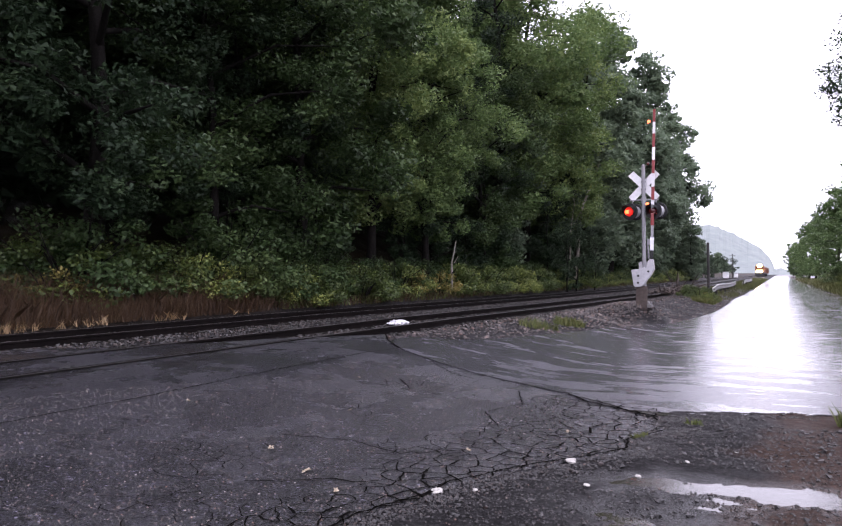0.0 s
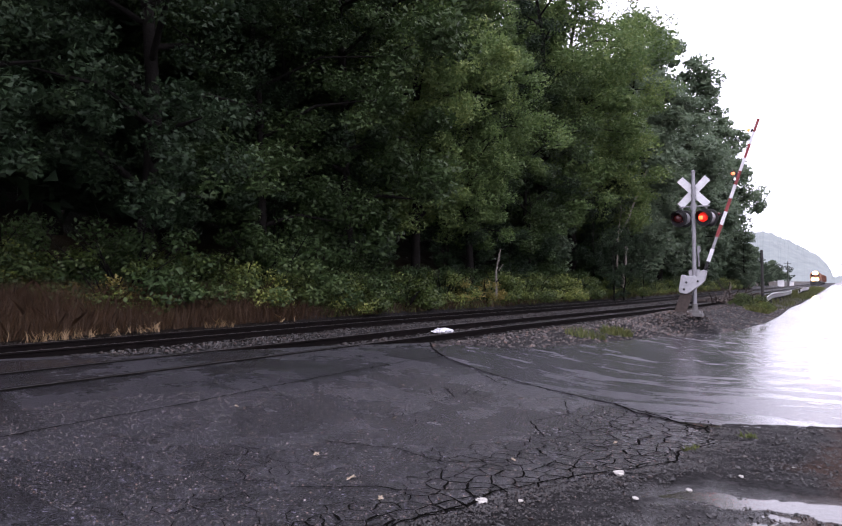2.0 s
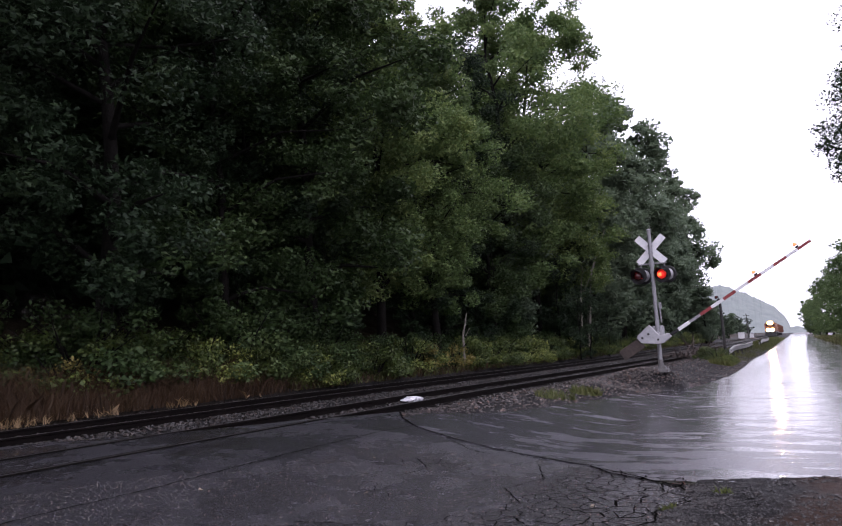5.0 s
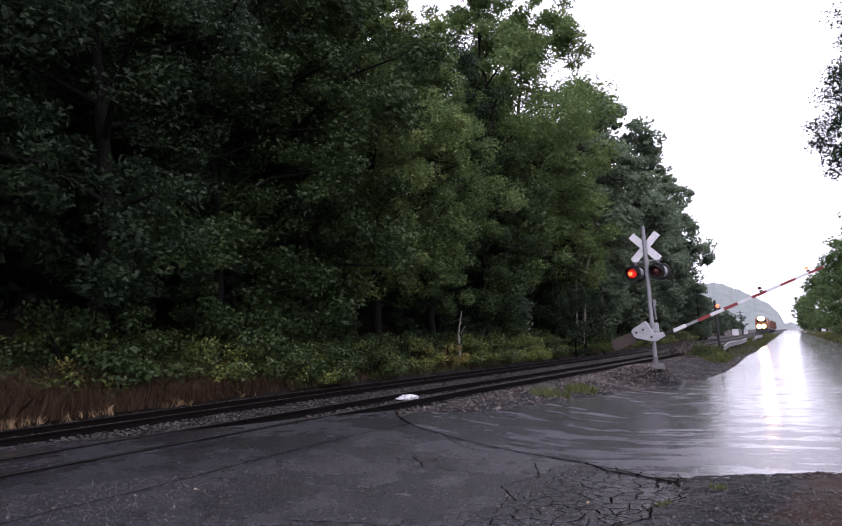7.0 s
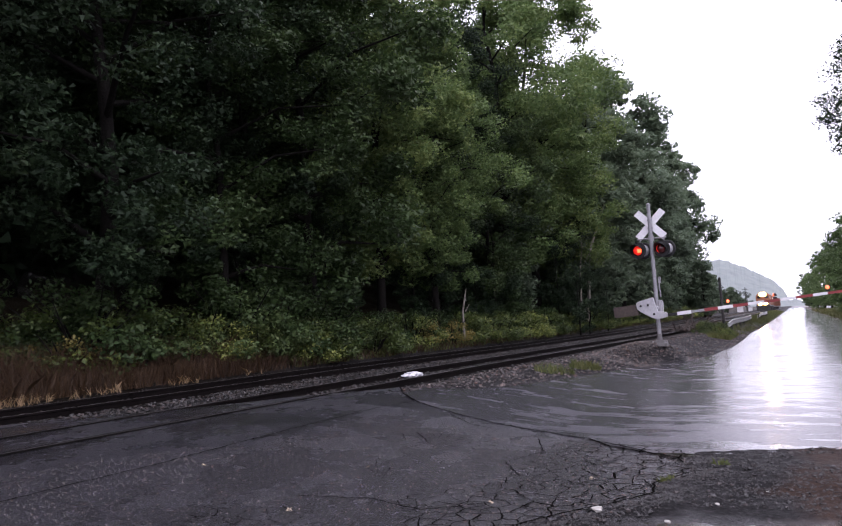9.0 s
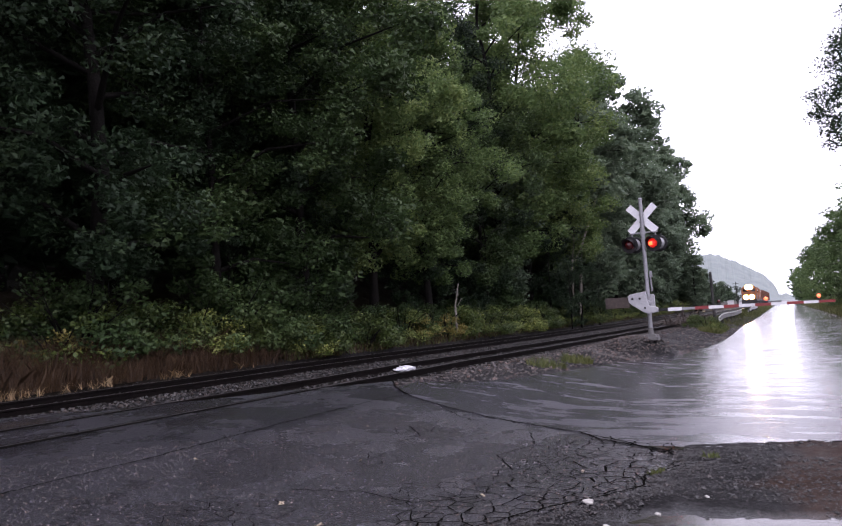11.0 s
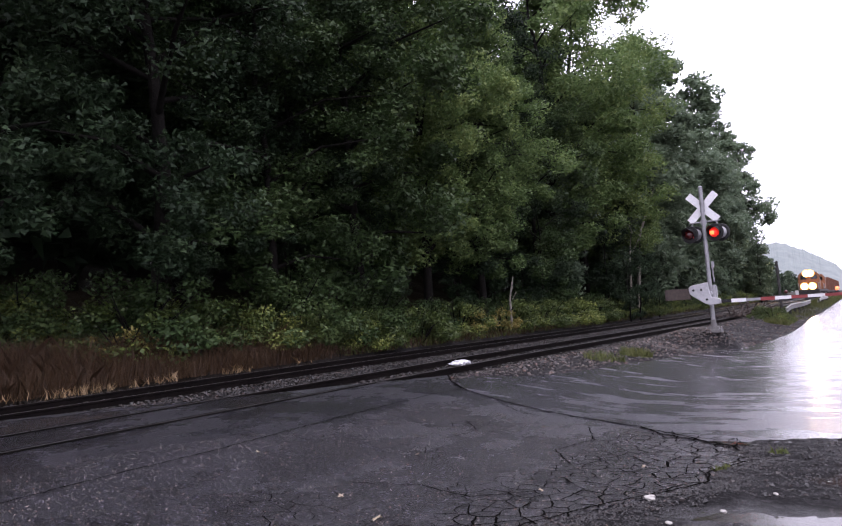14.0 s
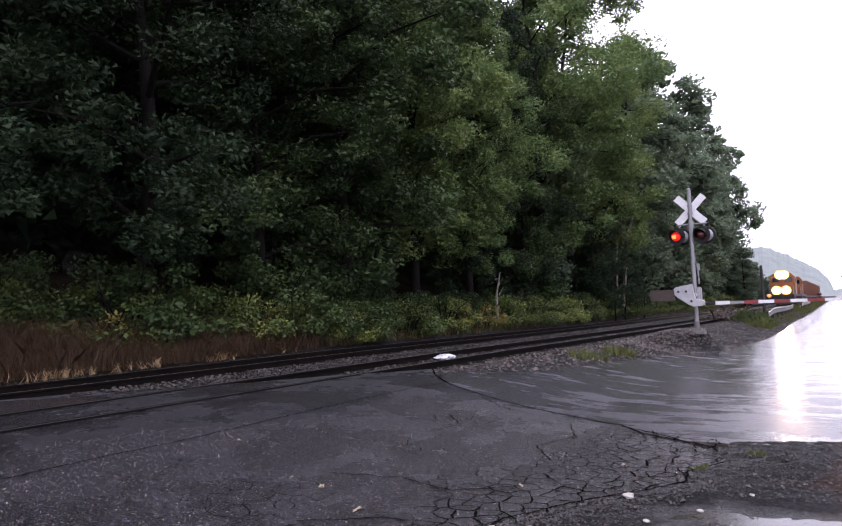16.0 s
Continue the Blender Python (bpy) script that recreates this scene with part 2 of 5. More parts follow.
def asphalt_material(name, dark, light, film_low, film_high, relief, film=1.0, ripple_size=4.0, ripple_high=0.05, dull=0.2, thin=0.25, spread=0.75, across=(1.0, 0.75, 1), pool=None, coat_ior=1.33, speck=False):
    """Wet asphalt: stone grain, and a film of water that lies smooth in the hollows."""
    m, n, l, b = material(name, 0.45)
    grain = noise_node(n, l, 90, 8, 0.8)
    chip = n.new("ShaderNodeTexVoronoi")
    chip.inputs["Scale"].default_value = 55
    tc = n.new("ShaderNodeTexCoord")
    l.new(tc.outputs["Object"], chip.inputs["Vector"])
    patch = noise_node(n, l, spread, 7, 0.66, across)
    if pool:
        # water gathers beyond this line across the road
        sep = n.new("ShaderNodeSeparateXYZ")
        l.new(tc.outputs["Object"], sep.inputs[0])
        slope = n.new("ShaderNodeMath")
        slope.operation = "MULTIPLY_ADD"
        slope.inputs[1].default_value = -0.75
        l.new(sep.outputs["X"], slope.inputs[0])
        l.new(sep.outputs["Y"], slope.inputs[2])
        dip = n.new("ShaderNodeMapRange")
        dip.inputs["From Min"].default_value, dip.inputs["From Max"].default_value = pool
        dip.inputs["To Min"].default_value, dip.inputs["To Max"].default_value = 0.035, -0.08
        l.new(slope.outputs[0], dip.inputs["Value"])
        deep = n.new("ShaderNodeMath")
        l.new(patch, deep.inputs[0])
        l.new(dip.outputs[0], deep.inputs[1])
        patch = deep.outputs[0]
    # pale stone chips, brightened so their colour also paints in sky glints
    fleck = ramp(n, l, chip.outputs["Color"], [(0.0, dark), (0.55, light), (0.8, light), (0.92, tuple(6 * c for c in light))])
    b.inputs["Specular IOR Level"].default_value = 0.2
    mx = n.new("ShaderNodeMix")
    mx.data_type, mx.blend_type = "RGBA", "MULTIPLY"
    mx.inputs[0].default_value = 1.0
    l.new(fleck, mx.inputs[6])
    l.new(ramp(n, l, patch, [(0.34, (0.55, 0.55, 0.57)), (0.5, (0.9, 0.9, 0.92)), (0.66, (1.25, 1.23, 1.25))]), mx.inputs[7])
    # fine grain, its light specks likewise painted as glints
    mott = n.new("ShaderNodeMix")
    mott.data_type, mott.blend_type = "RGBA", "MULTIPLY"
    mott.inputs[0].default_value = 1.0
    l.new(mx.outputs[2], mott.inputs[6])
    l.new(ramp(n, l, noise_node(n, l, 48, 7, 0.8), [(0.42, (0.1, 0.1, 0.11)), (0.5, (0.75, 0.75, 0.76)), (0.58, (4.6, 4.5, 4.7))]), mott.inputs[7])
    l.new(mott.outputs[2], b.inputs["Base Color"])
    mixed = n.new("ShaderNodeMath")
    mixed.operation = "ADD"
    l.new(chip.outputs["Distance"], mixed.inputs[0])
    l.new(grain, mixed.inputs[1])
    bump(n, l, b, mixed.outputs[0], relief, 0.02)
    l.new(ramp(n, l, patch, [(film_low, (film,)), (film_high, (film * thin,))]), b.inputs["Coat Weight"])
    l.new(ramp(n, l, patch, [(film_low, (0.025,)), (film_high, (dull,))]), b.inputs["Coat Roughness"])
    b.inputs["Coat IOR"].default_value = coat_ior
    if speck:
        # stone tops stand dry out of the film
        dry = n.new("ShaderNodeMix")
        dry.data_type, dry.blend_type = "RGBA", "MULTIPLY"
        dry.inputs[0].default_value = 1.0
        l.new(b.inputs["Coat Weight"].links[0].from_socket, dry.inputs[6])
        l.new(ramp(n, l, noise_node(n, l, 58, 6, 0.8), [(0.4, (0.1,)), (0.5, (1.0,))]), dry.inputs[7])
        l.new(dry.outputs[2], b.inputs["Coat Weight"])
    ripple = n.new("ShaderNodeBump")
    ripple.inputs["Strength"].default_value, ripple.inputs["Distance"].default_value = ripple_high, 0.02
    l.new(noise_node(n, l, ripple_size, 2 if speck else 6, 0.5 if speck else 0.75), ripple.inputs["Height"])
    l.new(ripple.outputs[0], b.inputs["Coat Normal"])
    return m


GROUND = ground_material()
ASPHALT = asphalt_material("wet_asphalt", (0.008, 0.008, 0.009), (0.024, 0.0235, 0.027), 0.465, 0.515, 0.6, 1.0, 16.0, 0.16, 0.3, 0.9, 1.5, (0.45, 1.5, 1), (11.0, 14.4), 1.38)
ASPHALT_OLD = asphalt_material("worn_asphalt", (0.002, 0.0018, 0.0025), (0.0145, 0.0138, 0.0172), 0.38, 0.55, 1.3, 1.0, 52.0, 0.5, 0.32, 1.0, 0.9, (0.8, 0.8, 1), None, 1.7, True)
ASPHALT.node_tree.nodes["Principled BSDF"].inputs["Specular IOR Level"].default_value = 0.2
ASPHALT_OLD.node_tree.nodes["Principled BSDF"].inputs["Specular IOR Level"].default_value = 0.15
CRACK = grained("crack_dirt", (0.002, 0.002, 0.002), (0.007, 0.0065, 0.006), 60, 0.9)
CRACK.node_tree.nodes["Principled BSDF"].inputs["Specular IOR Level"].default_value = 0.0


BROKEN = [(-1.15, 7.6), (-1.0, 7.2), (-1.25, 6.7), (-1.2, 6.3), (-1.45, 5.9), (-1.75, 5.5), (-1.95, 5.15), (-2.2, 4.7), (-2.25, 4.3), (-2.45, 3.8), (-2.5, 3.2), (-2.8, 2.0), (-3.0, -8)]


def broken_edge(y):
    for (p, a), (q, b) in zip(BROKEN, BROKEN[1:]):
        if b <= y <= a:
            return p + (q - p) * (y - a) / (b - a)
    return BROKEN[0][0]


EDGE = [(-6.35, 11.4), (-5.95, 11.55), (-5.55, 11.85), (-5.2, 12.35), (-4.93, 13.2), (-4.67, 14.2), (-4.42, 15.3), (-4.12, 16.6), (-3.85, 18.5), (-3.55, 21.2), (-3.05, 23.0), (-2.8, 24.8), (-2.55, 27.2), (-2.38, 30.0)]


def left_edge(y):
    """The road's edge towards the tracks."""
    if y >= 30:
        return -2.38 + 0.23 * smooth(30, 75, y) + 0.06 * math.sin((y - 30) * 0.31)
    for (p, a), (q, b) in zip(EDGE, EDGE[1:]):
        if y <= b:
            return p + (q - p) * (y - a) / (b - a)


def shoulder_weight(x, y):
    """1 on the loose shoulder, 0 under the asphalt."""
    if y < -5 or y > 12 or x > 6:
        return 0.0
    return smooth(-0.07, 0.05, x - broken_edge(y)) * smooth(0.0, 0.1, 8.14 + 0.42 * (x + 1.5) - y)


def ground_z(x, y):
    z = height(x, y) - ballast_cut(x, y) - 0.022
    if 18 < y < 26:
        z += heap(x, y) * smooth(0.0, 0.5, left_edge(y) - x)
    k = shoulder_weight(x, y)
    if k > 0:
        z += k * (0.016 * noise.noise((x * 1.6, y * 1.6, 2)) + 0.02 * noise.noise((x * 4, y * 6, 5)) + 0.015 * noise.noise((x * 12, y * 15, 9)) + 0.024)
        z -= k * 0.06 * math.exp(-((x + 0.05) / 1.3) ** 2 - ((y - 5.65 - 0.1 * x) / 0.32) ** 2)
        z -= k * 0.045 * math.exp(-((x - 0.8) / 0.4) ** 2 - ((y - 8.75) / 0.22) ** 2)
        z -= k * 0.038 * math.exp(-((x + 0.75) / 0.8) ** 2 - ((y - 4.75) / 0.6) ** 2)
        z += k * 0.012 * smooth(5.9, 6.6, y)
    return z


xs = steps([(-2500, -200, 400), (-200, -40, 20), (-40, -18, 2), (-18, -3.1, 0.3), (-3.1, 1.5, 0.065), (1.5, 3, 0.3), (3, 12, 1.5), (12, 60, 8), (60, 400, 60), (400, 2500, 400)])
ys = steps([(-2500, -100, 400), (-100, -10, 15), (-10, 1, 1.5), (1, 3, 0.4), (3, 9, 0.07), (9, 40, 0.4), (40, 80, 2), (80, 400, 20), (400, 2800, 400)])
ground = sheet("ground", xs, ys, ground_z, GROUND)
tagged(ground, "wet gravel, mud and leaf litter beside the road", "ground", kind="structure")


def outline_road():
    """Plan of the parallel road with the mouth of the crossing."""
    far = steps([(31, 60, 2.5), (65, 150, 10), (170, 420, 25)])
    left = EDGE + [(left_edge(y), y) for y in far]
    right = [(3.6 + 0.15 * math.sin(y * 0.17), y) for y in reversed(steps([(10.2, 60, 2.5), (65, 150, 10), (170, 420, 25)]))]
    return left, right


def plan_sheet(name, border, lift, mat, cell=0.4):
    """A thin sheet with that outline in plan, laid on the land."""
    bm = bmesh.new()
    vs = [bm.verts.new((x, y, 0)) for x, y in border]
    bm.faces.new(vs)
    bmesh.ops.triangulate(bm, faces=bm.faces[:])
    x0, x1 = min(p[0] for p in border), max(p[0] for p in border)
    y0, y1 = min(p[1] for p in border), max(p[1] for p in border)
    for axis, a, b in ((0, x0, x1), (1, y0, min(y1, 40))):
        k = a + cell
        while k < b:
            co, no = ((k, 0, 0), (1, 0, 0)) if axis == 0 else ((0, k, 0), (0, 1, 0))
            bmesh.ops.bisect_plane(bm, geom=bm.verts[:] + bm.edges[:] + bm.faces[:], plane_co=co, plane_no=no, dist=1e-5)
            k += cell
    for v in bm.verts:
        v.co.z = height(v.co.x, v.co.y) + lift
    bm.normal_update()
    if sum(f.normal.z for f in bm.faces) < 0:
        bmesh.ops.reverse_faces(bm, faces=bm.faces[:])
    ext = bmesh.ops.extrude_face_region(bm, geom=bm.faces[:])
    for v in ext["geom"]:
        if isinstance(v, bmesh.types.BMVert):
            v.co.z -= 0.1
    bmesh.ops.recalc_face_normals(bm, faces=bm.faces[:])
    return link(name, bm, mat)


left, right = outline_road()
SEAM = [(-6.9, 11.43), (-6.3, 10.55), (-5.71, 9.95), (-5.2, 9.68), (-4.71, 9.48), (-4.0, 9.3), (-3.5, 9.2), (-2.99, 9.05), (-2.5, 8.85), (-2.16, 8.44), (-1.5, 8.0)]
frng = random.Random(9)
front = []
for (p, a), (q, b) in zip([(3.6, 10.15), (2.2, 9.2), (0.6, 8.9), (-0.3, 8.47), (-0.9, 8.2)], [(2.2, 9.2), (0.6, 8.9), (-0.3, 8.47), (-0.9, 8.2), (-1.45, 8.0)]):
    n = max(2, int(math.hypot(q - p, b - a) / 0.09))
    front += [(p + (q - p) * i / n, a + (b - a) * i / n + frng.uniform(-0.04, 0.04)) for i in range(1, n)]
road = plan_sheet("road", left + right + front + SEAM[::-1][:-1], 0.006, ASPHALT, 0.8)
tagged(road, "wet dark asphalt country road shining under the sky", "road", kind="structure")
CROSS_EDGE = [(-40, -8), (-40, 1.5), (-14.5, 1.5), (-13, 3.6), (-11.7, 5.6), (-10.9, 6.9), (-9.7, 7.9), (-8.95, 8.9), (-8.3, 9.95), (-7.4, 10.85)]


def bed_edge(x):
    """Where the crossing's asphalt gives way to the open track bed."""
    for (p, a), (q, b) in zip(CROSS_EDGE[2:], CROSS_EDGE[3:]):
        if p <= x <= q:
            return a + (b - a) * (x - p) / (q - p)
    return 1.5 if x < -14.5 else 11.4


rough_edge = []
erng = random.Random(3)
for (p, a), (q, b) in zip(BROKEN[:-1], BROKEN[1:-1]):
    n = max(2, int(math.hypot(q - p, b - a) / 0.06))
    rough_edge += [(p + (q - p) * i / n + erng.uniform(-0.035, 0.035), a + (b - a) * i / n) for i in range(n)]
rough_edge += BROKEN[-2:]
crossing = plan_sheet("crossing_pavement", CROSS_EDGE + SEAM + rough_edge, 0.0, ASPHALT_OLD, 0.6)
tagged(crossing, "worn wet asphalt of the level crossing with cracked edge", "road", kind="structure")


def ribbon(verts, faces, pts, width, rng):
    """A crack: a thin ragged strip along points in plan."""
    fine = []
    for (a, b), (c, d) in zip(pts, pts[1:]):
        n = max(2, int(math.hypot(c - a, d - b) / 0.06))
        for i in range(n):
            t = i / n
            fine.append((a + (c - a) * t + rng.gauss(0, 0.008), b + (d - b) * t + rng.gauss(0, 0.008)))
    fine.append(pts[-1])
    k = len(verts)
    for i, (x, y) in enumerate(fine):
        p, q = fine[max(0, i - 1)], fine[min(len(fine) - 1, i + 1)]
        dx, dy = q[0] - p[0], q[1] - p[1]
        r = math.hypot(dx, dy) or 1
        w = width * rng.uniform(0.5, 1.0) * (0.7 if i in (0, len(fine) - 1) else 1)
        z = height(x, y) + 0.012
        verts += [(x - dy / r * w, y + dx / r * w, z), (x + dy / r * w, y - dx / r * w, z)]
    for i in range(len(fine) - 1):
        q = k + 2 * i
        faces.append((q, q + 1, q + 3, q + 2))


def crack_net():
    """Crazed asphalt along the broken edge, and the long joints."""
    rng = random.Random(17)
    verts, faces = [], []
    seeds = []
    for i in range(26):
        for j in range(36):
            seeds.append(Vector((-4.6 + 0.175 * i + rng.uniform(-0.085, 0.085), 2.5 + 0.175 * j + rng.uniform(-0.085, 0.085))))
    co, _, tris, *_ = mathutils.geometry.delaunay_2d_cdt(seeds, [], [], 0, 1e-6)
    middle, beside = [], {}
    for k, tri in enumerate(tris):
        (ax, ay), (bx, by), (cx, cy) = (co[v] for v in tri)
        d = 2 * (ax * (by - cy) + bx * (cy - ay) + cx * (ay - by)) or 1e-9
        sa, sb, sc = ax * ax + ay * ay, bx * bx + by * by, cx * cx + cy * cy
        middle.append(((sa * (by - cy) + sb * (cy - ay) + sc * (ay - by)) / d, (sa * (cx - bx) + sb * (ax - cx) + sc * (bx - ax)) / d))
        for u, v in ((0, 1), (1, 2), (2, 0)):
            beside.setdefault(tuple(sorted((tri[u], tri[v]))), []).append(k)
    for pair in beside.values():
        if len(pair) < 2:
            continue
        p, q = middle[pair[0]], middle[pair[1]]
        x, y = (p[0] + q[0]) / 2, (p[1] + q[1]) / 2
        if math.hypot(p[0] - q[0], p[1] - q[1]) > 0.5 or y > 8.35 + 0.3 * (-1.5 - x) or y < 2.7:
            continue
        gap = broken_edge(min(7.6, y)) - x
        reach = 1.0 + 1.0 * smooth(4.2, 6.5, y)
        wide = 1.0 - smooth(0.2, reach, gap) + 0.45 * noise.noise((x * 1.1, y * 1.1, 3))
        if gap > 0.0 and rng.random() < 0.5 + 1.2 * wide and wide > 0.06:
            ribbon(verts, faces, [p, q], (0.0035 + 0.0085 * min(1.0, wide)) * rng.uniform(0.5, 1.5), rng)
    ribbon(verts, faces, SEAM, 0.02, rng)
    ribbon(verts, faces, [(-2.5, 8.8), (-2.0, 8.45), (-1.6, 8.1), (-1.2, 7.85)], 0.018, rng)
    ribbon(verts, faces, [(-6.12, -2), (-6.12, 3.5), (-6.02, 5), (-6.0, 7), (-5.9, 9.2), (-5.75, 9.95)], 0.018, rng)
    ribbon(verts, faces, [(x - 0.05, y) for x, y in BROKEN[1:-1]], 0.014, rng)
    for path in ([(-4.9, 9.5), (-4.3, 9.0), (-3.9, 8.9)], [(-3.1, 8.6), (-2.8, 7.9), (-3.0, 7.2), (-2.6, 6.6)], [(-4.2, 5.0), (-3.6, 5.3), (-3.0, 5.2), (-2.5, 5.6)], [(-3.6, 3.9), (-3.1, 4.3), (-2.6, 4.4)], [(-4.6, 8.0), (-4.2, 7.6), (-4.3, 7.1)]):
        ribbon(verts, faces, path, 0.009, rng)
    ob = from_lists("cracks", verts, faces, CRACK, crossing)
    tagged(ob, "dark cracks and joints in the asphalt", kind="stuff")
    bm = bmesh.new()
    for off in (-0.7525, 0.7525):
        for s in (-0.085, 0.085):
            n = 30
            vs = []
            for i in range(n + 1):
                y = -12 + (19.6 if off < 0 else 22.2) * i / n
                c, z = centre(y) + off + s, 0.461 - dip(y)
                vs.append((bm.verts.new((c - 0.05, y, z)), bm.verts.new((c + 0.05, y, z))))
            for a, b in zip(vs, vs[1:]):
                bm.faces.new((a[0], a[1], b[1], b[0]))
    link("flangeway", bm, CRACK, crossing)


crack_net()


# ---------------------------------------------------------------- tracks
def sweep(name, profile, y0, y1, offset, z, mats, parent, step=1.0, head=None):
    """A bar of that profile (x, z) that follows the track at an offset."""
    n = max(2, round((y1 - y0) / step))
    verts, faces, idx = [], [], []
    k = len(profile)
    for i in range(n + 1):
        y = y0 + (y1 - y0) * i / n
        c = centre(y) + offset
        verts += [(c + px, y, z - dip(y) + pz) for px, pz in profile]
    for i in range(n):
        for j in range(k):
            a, b = i * k + j, i * k + (j + 1) % k
            faces.append((a, b, b + k, a + k))
            idx.append(1 if head and j in head else 0)
    faces += [tuple(range(k))[::-1], tuple(range(n * k, n * k + k))]
    idx += [0, 0]
    return from_lists(name, verts, faces, mats, parent, index=idx)


RAIL = [(-0.07, 0), (0.07, 0), (0.07, 0.012), (0.012, 0.03), (0.012, 0.125), (0.036, 0.138), (0.036, 0.165), (0.028, 0.172), (-0.028, 0.172), (-0.036, 0.165), (-0.036, 0.138), (-0.012, 0.125), (-0.012, 0.03), (-0.07, 0.012)]
tie_mesh = None


def track(shift, label, seed):
    global tie_mesh
    rng = random.Random(seed)
    t = empty("railway_track")
    tagged(t, label, "railway track")
    for side in (-0.7525, 0.7525):
        sweep("rail", RAIL, -30, 70, shift + side, RAIL_TOP - 0.172, [STEEL_RAIL, RAIL_HEAD], t, head={7})
        sweep("rail", RAIL, 70, 420, shift + side, RAIL_TOP - 0.172, [STEEL_RAIL, RAIL_HEAD], t, 6, head={7})
    if tie_mesh is None:
        bm = bmesh.new()
        bmesh.ops.create_cube(bm, size=1, matrix=Matrix.Diagonal((2.6, 0.23, 0.18, 1)))
        bmesh.ops.bevel(bm, geom=bm.edges[:], offset=0.012, segments=1, affect="EDGES")
        tie_mesh = bpy.data.meshes.new("tie")
        bm.to_mesh(tie_mesh)
        bm.free()
        tie_mesh.materials.append(TIE)
    y = 9.0 if shift > -1 else 4.5
    while y < 75:
        ob = new("tie", tie_mesh)
        ob.parent = t
        ob.matrix_basis = pose(centre(y) + shift + rng.uniform(-0.05, 0.05), y, RAIL_TOP - dip(y) - 0.172 - 0.1 + 0.008, 0, 0, -3 + rng.uniform(-1.5, 1.5))
        y += 0.52
    return t


near_track = track(0.0, "near railway track, rusty rails partly sunk in the crossing", 3)
far_track = track(-SPACING, "far railway track, dark rails on wooden ties in ballast", 4)


def stones(name, spots, size, mat, label, rng):
    """Loose stones: uneven little lumps, half buried."""
    verts, faces = [], []
    base = [(1, 0, 0), (-1, 0, 0), (0, 1, 0), (0, -1, 0), (0, 0, 1), (0, 0, -1)]
    tri = [(0, 2, 4), (2, 1, 4), (1, 3, 4), (3, 0, 4), (2, 0, 5), (1, 2, 5), (3, 1, 5), (0, 3, 5)]
    for x, y, z in spots:
        s = size * rng.uniform(0.5, 1.25)
        m = Euler((rng.uniform(0, 6), rng.uniform(0, 6), rng.uniform(0, 6))).to_matrix()
        k = len(verts)
        for b in base:
            v = m @ (Vector(b) * s * rng.uniform(0.6, 1.15))
            verts.append((x + v.x, y + v.y, z + v.z * 0.75 + s * 0.2))
        faces += [(a + k, b + k, c + k) for a, b, c in tri]
    ob = from_lists(name, verts, faces, mat)
    tagged(ob, label, "gravel", kind="stuff")
    return ob


def stone_material(name="ballast_stone", k=0.72, warm=0.93):
    m, n, l, b = material(name, 0.5)
    geo = n.new("ShaderNodeNewGeometry")
    tones = [(0.0, (0.012, 0.0095, 0.009)), (0.45, (0.038, 0.031, 0.029)), (0.75, (0.075, 0.064, 0.06)), (0.9, (0.09, 0.05, 0.036)), (1.0, (0.2, 0.18, 0.17))]
    l.new(ramp(n, l, geo.outputs["Random Per Island"], [(p, (c[0] * k, c[1] * k * warm, c[2] * k * warm * warm)) for p, c in tones]), b.inputs["Base Color"])
    bump(n, l, b, noise_node(n, l, 60), 0.5, 0.004)
    return m


STONE = stone_material()
# Darker, browner copy of the ballast stone for the track bed.
STONE_DARK = stone_material("dark_ballast_stone", 0.2, 0.88)
# Lighter copy of the stone; its paleness stands in for glints on asphalt.
PALE_GRIT = stone_material("pale_grit", 1.5, 1.0)
GRIT = stone_material("wet_dark_grit", 0.2, 1.04)
rng = random.Random(11)
spots = []
while len(spots) < 22000:
    y = 4 + 56 * rng.random() ** 1.8
    x = rng.uniform(centre(y) - SPACING - 2.6, left_edge(y) - 0.05 if y > 11.45 else -7.0)
    if y < bed_edge(x) + 0.05:
        continue
    spots.append((x, y, ground_z(x, y) + (0.02 if ballast_cut(x, y) else 0.0)))
while len(spots) < 25500:
    w, q = rng.uniform(0, 6.283), 2.6 * math.sqrt(rng.random())
    x, y = MAST.x + math.cos(w) * q, MAST.y + math.sin(w) * q
    if x < left_edge(y) - 0.02:
        spots.append((x, y, ground_z(x, y)))
bed = [p for p in spots if p[0] < centre(p[1]) + 1.1]
bank = [p for p in spots if p[0] >= centre(p[1]) + 1.1]
stones("ballast", bed, 0.045, STONE_DARK, "dark crushed-stone ballast between the rails", rng)
stones("ballast", bank, 0.045, STONE, "grey crushed-stone ballast beside the tracks", rng)


# ---------------------------------------------------------------- trees
def tube(verts, faces, pts, radii, sides=7):
    k0 = len(verts)
    up = Vector((0, 0, 1))
    for i, (p, r) in enumerate(zip(pts, radii)):
        d = (pts[min(i + 1, len(pts) - 1)] - pts[max(i - 1, 0)]).normalized()
        a = d.cross(Vector((0.3, 1, 0.1)) if abs(d.dot(up)) > 0.9 else up).normalized()
        b = d.cross(a)
        for j in range(sides):
            w = 2 * math.pi * j / sides
            v = p + (a * math.cos(w) + b * math.sin(w)) * r
            verts.append(tuple(v))
    for i in range(len(pts) - 1):
        for j in range(sides):
            q = k0 + i * sides
            faces.append((q + j, q + (j + 1) % sides, q + sides + (j + 1) % sides, q + sides + j))


